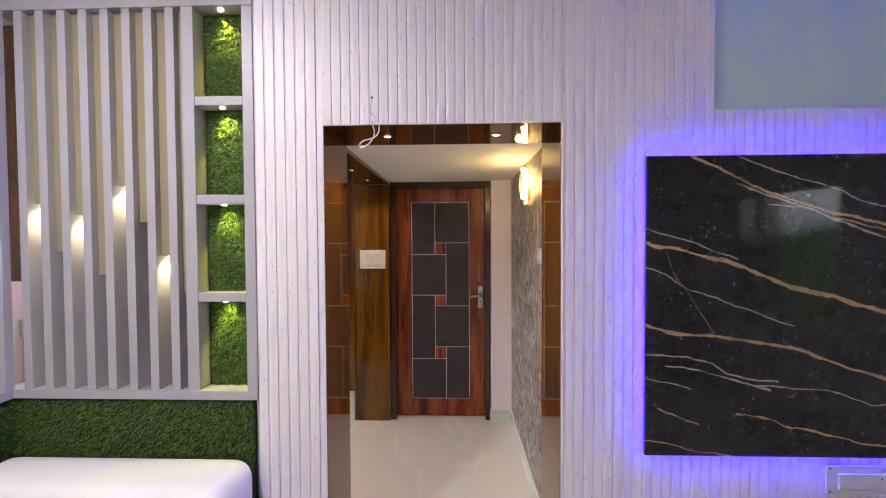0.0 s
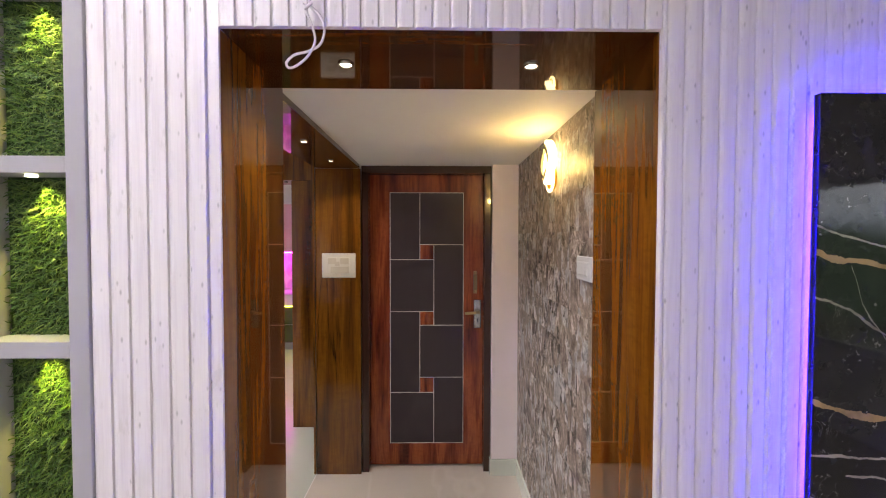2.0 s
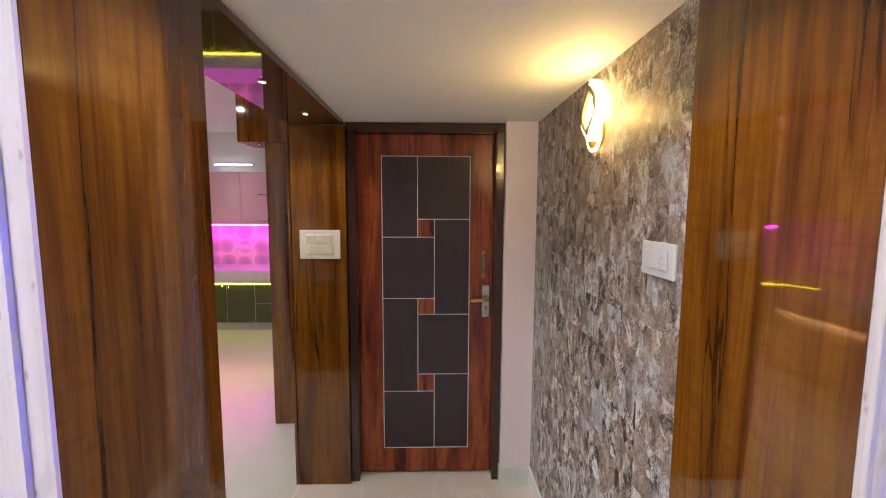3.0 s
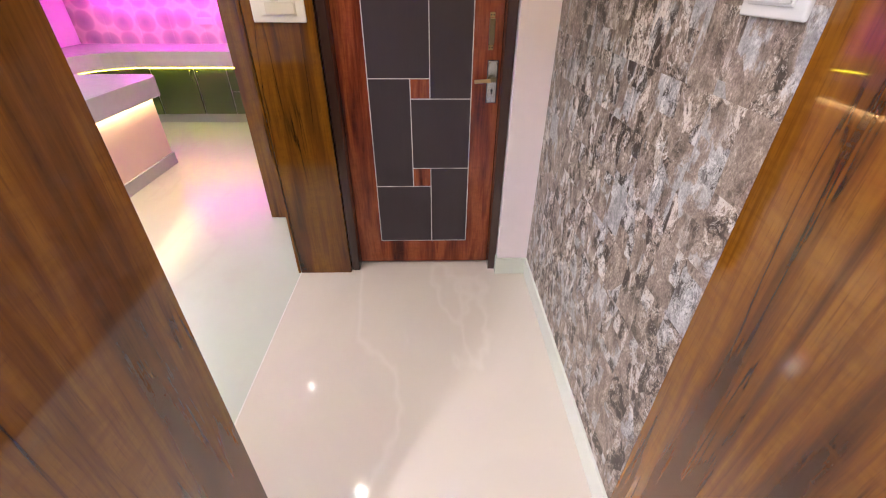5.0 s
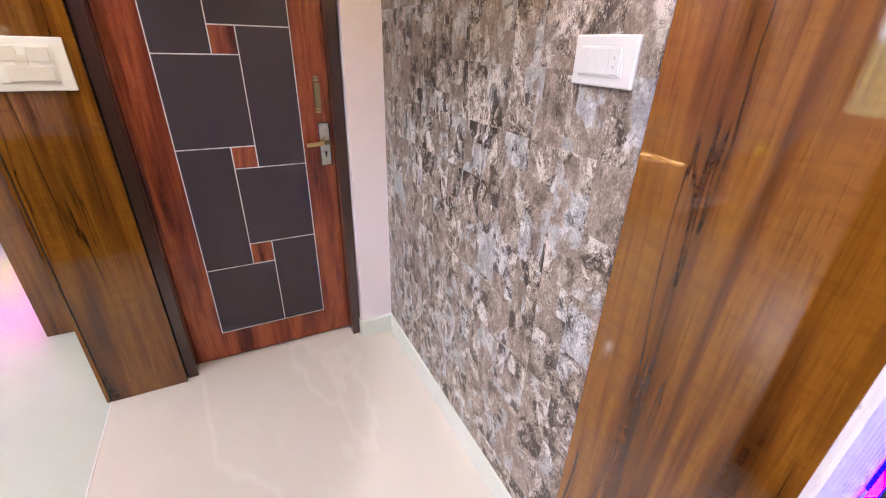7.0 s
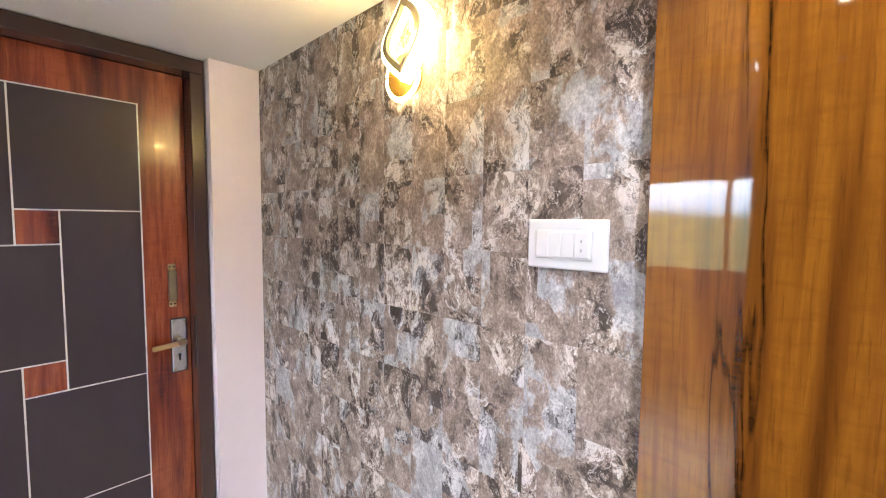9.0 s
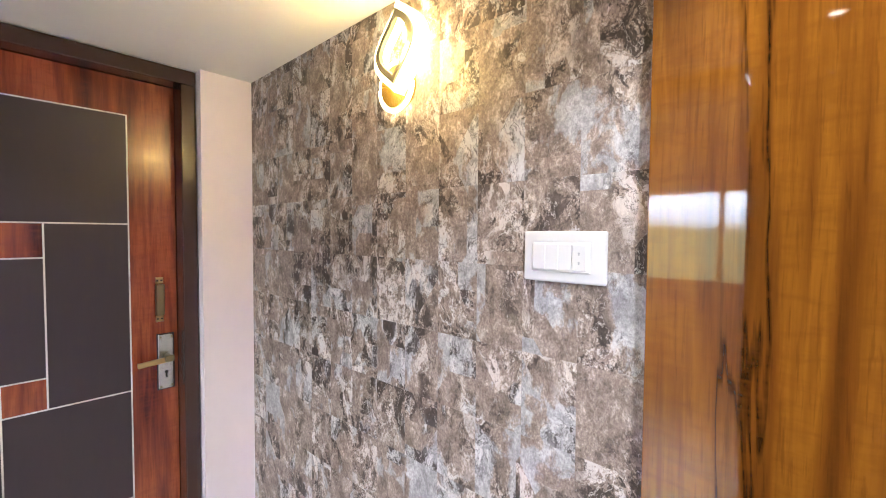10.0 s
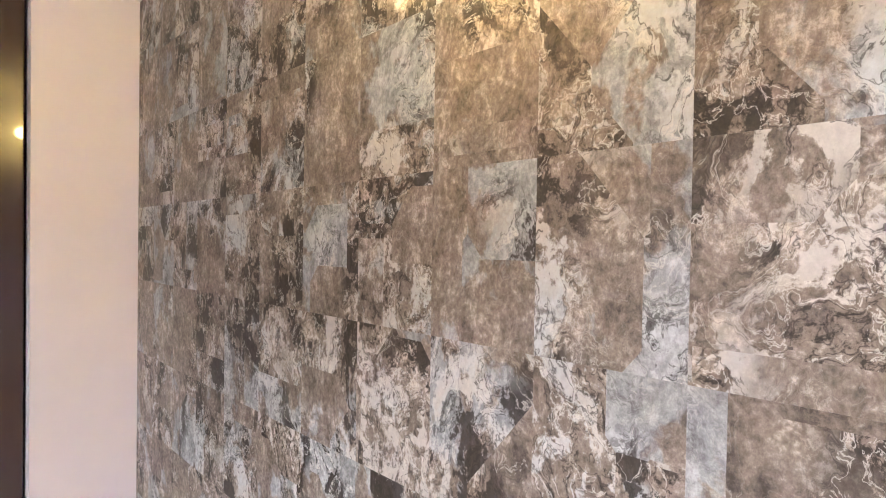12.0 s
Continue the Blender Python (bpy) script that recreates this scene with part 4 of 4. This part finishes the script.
# ---- kitchen ----
def kitchen():
    plan = [0.953]       # the room's plan against the drawn one

    def kpart(name, bm, material, parent=None, label="", smooth=False):
        bmesh.ops.scale(bm, verts=bm.verts, vec=(plan[0], plan[0], 1))
        return part(name, bm, material, parent, label, smooth)

    def kthing(name, at, *words):
        return thing(name, (at[0] * plan[0], at[1] * plan[0], at[2]), *words)

    base = kthing("kitchen_counter", (-3.0, 5.5, 0.64), "pale granite worktop on dark green units", "worktop")
    top = bmesh.new()
    # worktop with a rounded inner corner that turns along the west wall
    path = [(-0.86, 5.18)] + [(-3.45, 5.18)] + [(-3.45 - 0.55 * math.sin(a * math.pi / 16), 4.63 + 0.55 * math.cos(a * math.pi / 16)) for a in range(1, 9)] + [(-4.0, 2.35), (-4.59, 2.35), (-4.59, 5.84), (-0.86, 5.84)]
    lo = [top.verts.new((x, y, 0.648)) for x, y in path]
    hi = [top.verts.new((x, y, 0.815)) for x, y in path]
    for i in range(len(path)):
        j = (i + 1) % len(path)
        top.faces.new((lo[i], lo[j], hi[j], hi[i]))
    top.faces.new(lo)
    top.faces.new(hi)
    kpart("slab", top, "granite", base)
    kpart("led_strip", box(-3.45, -0.87, 5.195, 5.205, 0.636, 0.6475), "yellow_led", base, "yellow glowing light strip")
    arc = [(-3.45 - 0.59 * math.sin(a * math.pi / 24), 4.61 + 0.59 * math.cos(a * math.pi / 24)) for a in range(13)]
    for nm, mt, z0, z1, dep, lb in (("corner_panel", "cab_green", 0.116, 0.633, 0.02, "curved dark green corner panel"), ("led_strip", "yellow_led", 0.636, 0.6475, 0.010, "yellow glowing light strip"), ("corner_kick", "kick", 0.0, 0.115, 0.015, "grey kick board")):
        bm = bmesh.new()
        ring = []
        for k, (px, py) in enumerate(arc):
            a = k * math.pi / 24
            ox, oy = -math.sin(a) * dep, math.cos(a) * dep
            shift = -0.07 if nm == "corner_kick" else 0.0
            px, py = px + math.sin(a) * shift, py - math.cos(a) * shift
            ring.append([bm.verts.new((px, py, z0)), bm.verts.new((px, py, z1)), bm.verts.new((px + ox, py + oy, z1)), bm.verts.new((px + ox, py + oy, z0))])
        for a, c in zip(ring, ring[1:]):
            for k in range(4):
                bm.faces.new((a[k], a[(k + 1) % 4], c[(k + 1) % 4], c[k]))
        bm.faces.new(ring[0])
        bm.faces.new(ring[-1])
        kpart(nm, bm, mt, base, lb)
    kpart("led_strip", box(-4.045, -4.035, 2.40, 4.6, 0.636, 0.6475), "yellow_led", base, "yellow glowing light strip")
    kpart("kick_board", box(-3.6, -0.87, 5.27, 5.30, 0, 0.115), "kick", base, "grey tiled kick board")
    # base units
    xs = [-3.44, -2.92, -2.53, -2.13, -1.73, -1.33, -0.93]
    for i, (a, b_) in enumerate(zip(xs, xs[1:])):
        u = kthing("base_cabinet", ((a + b_) / 2, 5.5, 0.115), "dark green gloss base cabinet with pale edges", "cabinet", "kitchen base units")
        kpart("body", box(a, b_, 5.225, 5.83, 0.116, 0.635), "line", u, "pale carcass")
        split = ((0.118, 0.372), (0.378, 0.633)) if i >= 2 else ((0.118, 0.633),)
        for z0, z1 in split:
            f = kpart("drawer_front" if len(split) > 1 else "cabinet_door", box(a + 0.006, b_ - 0.006, 5.205, 5.2245, z0, z1, 0.002), "cab_green", u)
            hx = b_ - 0.045 if i == 0 else a + 0.045
            if len(split) == 1:
                kpart("handle", tube([(hx, 5.204, 0.50), (hx, 5.185, 0.51), (hx, 5.185, 0.60), (hx, 5.204, 0.61)], 0.005, 8), "steel", f, "steel bow handle")
    wu = kthing("base_cabinet", (-4.3, 4.0, 0.115), "dark green gloss base cabinet along the side wall", "cabinet", "kitchen base units")
    kpart("body", box(-4.59, -4.06, 2.40, 5.20, 0.116, 0.646), "line", wu, "pale carcass")
    kpart("end_panel", box(-4.59, -4.06, 2.38, 2.399, 0.0, 0.646, 0.001), "island_pink", wu, "peach end panel")
    for k in range(-1, 4):
        kpart("cabinet_door", box(-4.0595, -4.04, 2.93 + 0.42 * k, 3.345 + 0.42 * k, 0.118, 0.633, 0.002), "cab_green", wu)
    kpart("kick_board", box(-4.58, -4.10, 2.42, 5.2, 0, 0.115), "kick", wu, "grey tiled kick board")
    # backsplash with its magenta light strip
    sp = kthing("backsplash", (-2.7, 5.84, 0.82), "printed tile backsplash lit magenta", "backsplash", "", "structure")
    for i in range(9):
        a = -4.59 + 0.41 * i
        kpart("tile", box(a + 0.001, a + 0.409, 5.832, 5.849, 0.817, 1.40), "splash", sp)
    kpart("led_strip", box(-4.2, -0.9, 5.70, 5.715, 1.392, 1.404), "magenta_led", sp, "magenta glowing light strip")
    # wall units
    ws = [-4.2, -4.03, -3.365, -2.80, -2.22, -1.70, -1.20]
    for i, (a, b_) in enumerate(zip(ws, ws[1:])):
        u = kthing("wall_cabinet", ((a + b_) / 2, 5.7, 1.41), "glossy pale pink wall cabinet", "cabinet", "kitchen wall units")
        kpart("body", box(a, b_, 5.52, 5.83, 1.412, 2.13), "line", u, "pale carcass")
        if i >= 3:
            for z0, z1 in ((1.415, 1.77), (1.775, 2.127)):
                f = kpart("cabinet_door", box(a + 0.002, b_ - 0.002, 5.50, 5.5195, z0, z1, 0.002), "cab_pink", u)
                mx = a + (b_ - a) * 0.55
                kpart("handle", tube([(mx - 0.07, 5.499, z0 + 0.05), (mx - 0.06, 5.48, z0 + 0.05), (mx + 0.06, 5.48, z0 + 0.05), (mx + 0.07, 5.499, z0 + 0.05)], 0.005, 8), "steel", f, "steel bow handle")
        else:
            f = kpart("cabinet_door", box(a + 0.002, b_ - 0.002, 5.50, 5.5195, 1.415, 2.127, 0.002), "cab_pink", u)
            hx = b_ - 0.05 if i % 2 else a + 0.05
            kpart("handle", tube([(hx, 5.499, 1.47), (hx, 5.48, 1.48), (hx, 5.48, 1.62), (hx, 5.499, 1.63)], 0.005, 8), "steel", f, "steel bow handle")
    # tall pink unit standing forward at the west end
    u = kthing("wall_cabinet", (-4.4, 5.0, 1.41), "glossy pale pink side wall cabinet", "cabinet", "kitchen wall units")
    kpart("body", box(-4.595, -4.225, 3.2, 5.82, 1.412, 2.13), "cab_pink", u)
    for k in range(4):
        f = kpart("cabinet_door", box(-4.224, -4.205, 3.2 + 0.58 * k, 3.774 + 0.58 * k, 1.415, 2.127, 0.002), "cab_pink", u)
        hy = 3.7 + 0.58 * k
        kpart("handle", tube([(-4.204, hy, 1.47), (-4.185, hy, 1.48), (-4.185, hy, 1.62), (-4.204, hy, 1.63)], 0.005, 8), "steel", f, "steel bow handle")
    # socket in the backsplash
    s = kthing("socket_plate", (-2.92, 5.83, 1.03), "white socket plate on the backsplash", "socket")
    kpart("cover", box(-3.05, -2.79, 5.822, 5.8315, 1.03, 1.11, 0.003), "white_plastic", s)
    kpart("module", box(-3.0, -2.84, 5.818, 5.8225, 1.045, 1.095, 0.002), "white_plastic", s)
    # island
    plan[0] = 0.977
    isl = kthing("kitchen_island", (-3.1, 3.2, 0), "kitchen island with pale top and warm light under its edge", "island")
    kpart("kick_board", box(-3.58, -2.575, 2.32, 3.765, 0, 0.11, 0.003), "kick", isl, "grey tiled kick board")
    kpart("body", box(-3.6, -2.59, 2.3, 3.75, 0.111, 0.633, 0.002), "island_pink", isl)
    slab = box(-3.68, -2.50, 2.22, 3.83, 0.634, 0.80)
    upright = [ed for ed in slab.edges if abs(ed.verts[0].co.z - ed.verts[1].co.z) > 0.1]
    bmesh.ops.bevel(slab, geom=upright, offset=0.11, segments=8, profile=0.5, affect="EDGES")
    rims = [ed for ed in slab.edges if abs(ed.verts[0].co.z - ed.verts[1].co.z) < 0.001 and len({round(f.normal.z) for f in ed.link_faces}) > 1]
    bmesh.ops.bevel(slab, geom=rims, offset=0.008, segments=2, profile=0.5, affect="EDGES")
    kpart("slab", slab, "granite", isl, "thick pale granite top with rounded corners")
    kpart("led_strip", box(-2.572, -2.560, 2.3, 3.75, 0.620, 0.633), "warm_led", isl, "warm glowing light strip")
    plan[0] = 0.953
    # glowing bar on the wall above the units, in place of a bright reflection
    l = kthing("reflection_bar", (-3.0, 5.82, 2.25), "white tube light on the kitchen wall above the cabinets", "tube light")
    kpart("body", box(-3.32, -2.74, 5.815, 5.8495, 2.235, 2.27, 0.004), "white_plastic", l)
    kpart("diffuser", cyl((-3.30, 5.805, 2.252), (-2.76, 5.805, 2.252), 0.010, sides=16), "reflection_glow", l, "glowing bar in place of a reflection")


kitchen()


# ---- distance outside the kitchen window ----
def backdrop(name, x0, strength, field):
    mat, nt, b = nodes("hazy_distance")
    sep = nt.nodes.new("ShaderNodeSeparateXYZ")
    nt.links.new(tex_coord(nt), sep.inputs[0])
    n = noise_tex(nt, tex_coord(nt, (1, 0.3, 1)), 1.2, 5)
    h = math_node(nt, "ADD", sep.outputs["Z"], math_node(nt, "MULTIPLY", n.outputs["Fac"], 1.2))
    f = math_node(nt, "MULTIPLY", h, 0.1)
    col = ramp(nt, f, [(0.05, field), (0.22, tuple(min(1, c * 1.2) for c in field)), (0.26, (0.75, 0.85, 0.92)), (0.45, (1, 1, 1))])
    lift = ramp(nt, f, [(0.22, (0.5, 0.5, 0.5)), (0.32, (1, 1, 1))])
    nt.links.new(col, b.inputs["Base Color"])
    nt.links.new(col, b.inputs["Emission Color"])
    nt.links.new(math_node(nt, "MULTIPLY", lift, strength), b.inputs["Emission Strength"])
    MAT["backdrop"] = mat
    structure(name, box(x0, x0 + 0.1, -14, 12, -0.7, 8.0), "backdrop", "bright hazy sky above a green field", "backdrop")


backdrop("backdrop_west", -12.1, 12.0, (0.30, 0.32, 0.17))
backdrop("backdrop_east", 12.0, 2.4, (0.10, 0.16, 0.08))


# ---- windows ----
def window(name, x0, x1, y0, y1, z0, z1, along, label):
    w = thing(name, ((x0 + x1) / 2, (y0 + y1) / 2, z0), label, "window", kind="structure")
    n = 2
    if along == "x":
        bars = [(x0, x1, z0, z0 + 0.05), (x0, x1, z1 - 0.05, z1)]
        for a, b_, c, d in bars:
            part("window_frame", box(a, b_, y0, y1, c, d, 0.003), "white_plastic", w)
        for k in range(n + 1):
            xm = x0 + 0.025 + (x1 - x0 - 0.05) * k / n
            part("window_frame", box(xm - 0.025, xm + 0.025, y0, y1, z0 + 0.051, z1 - 0.051, 0.003), "white_plastic", w)
        pane = part("pane", box(x0 + 0.05, x1 - 0.05, (y0 + y1) / 2 - 0.003, (y0 + y1) / 2 + 0.003, z0 + 0.05, z1 - 0.05), "glass", w)
    else:
        for c, d in ((z0, z0 + 0.05), (z1 - 0.05, z1)):
            part("window_frame", box(x0, x1, y0, y1, c, d, 0.003), "white_plastic", w)
        for ym in (y0 + 0.025, y0 + 0.42, y1 - 0.025):
            part("window_frame", box(x0, x1, ym - 0.025, ym + 0.025, z0 + 0.051, z1 - 0.051, 0.003), "white_plastic", w)
        pane = part("pane", box((x0 + x1) / 2 - 0.003, (x0 + x1) / 2 + 0.003, y0 + 0.05, y1 - 0.05, z0 + 0.05, z1 - 0.05), "glass", w)
    pane.visible_shadow = False


window("window_1", 3.42, 3.48, -3.45, -2.0, 0.70, 2.12, "y", "white framed window with two panes")
window("window_2", -4.46, -4.40, 0.62, 2.02, 0.98, 2.10, "y", "white framed kitchen window with two panes")


# ---- slate print tiles on the passage wall ----
TW, TH = 0.1097, 0.162


def tile_mesh(w, h):
    bm = box(-0.002, 0.002, 0.00005, w - 0.00005, 0.00005, h - 0.00005)
    me = bpy.data.meshes.new("tile")
    bm.to_mesh(me)
    bm.free()
    me.materials.append(MAT["stone"])
    return me


cols = [0.402]
y = 0.741 - 2 * TW
while y < COL - 0.02:
    if y > 0.42:
        cols.append(y)
    y += TW
cols.append(COL - 0.0005)
rows_z = [0.0]
z = 1.659 - 10 * TH
while z < 2.10:
    if z > 0.02:
        rows_z.append(z)
    z += TH
rows_z.append(2.1245)
known = {}
for a, b_ in zip(cols, cols[1:]):
    for c, d in zip(rows_z, rows_z[1:]):
        key = (round(b_ - a, 4), round(d - c, 4))
        if key not in known:
            known[key] = tile_mesh(*key)
        ob = new("tile", known[key])
        ob.parent = wall_stone
        ob.location = (EAST + 0.001, a, c)
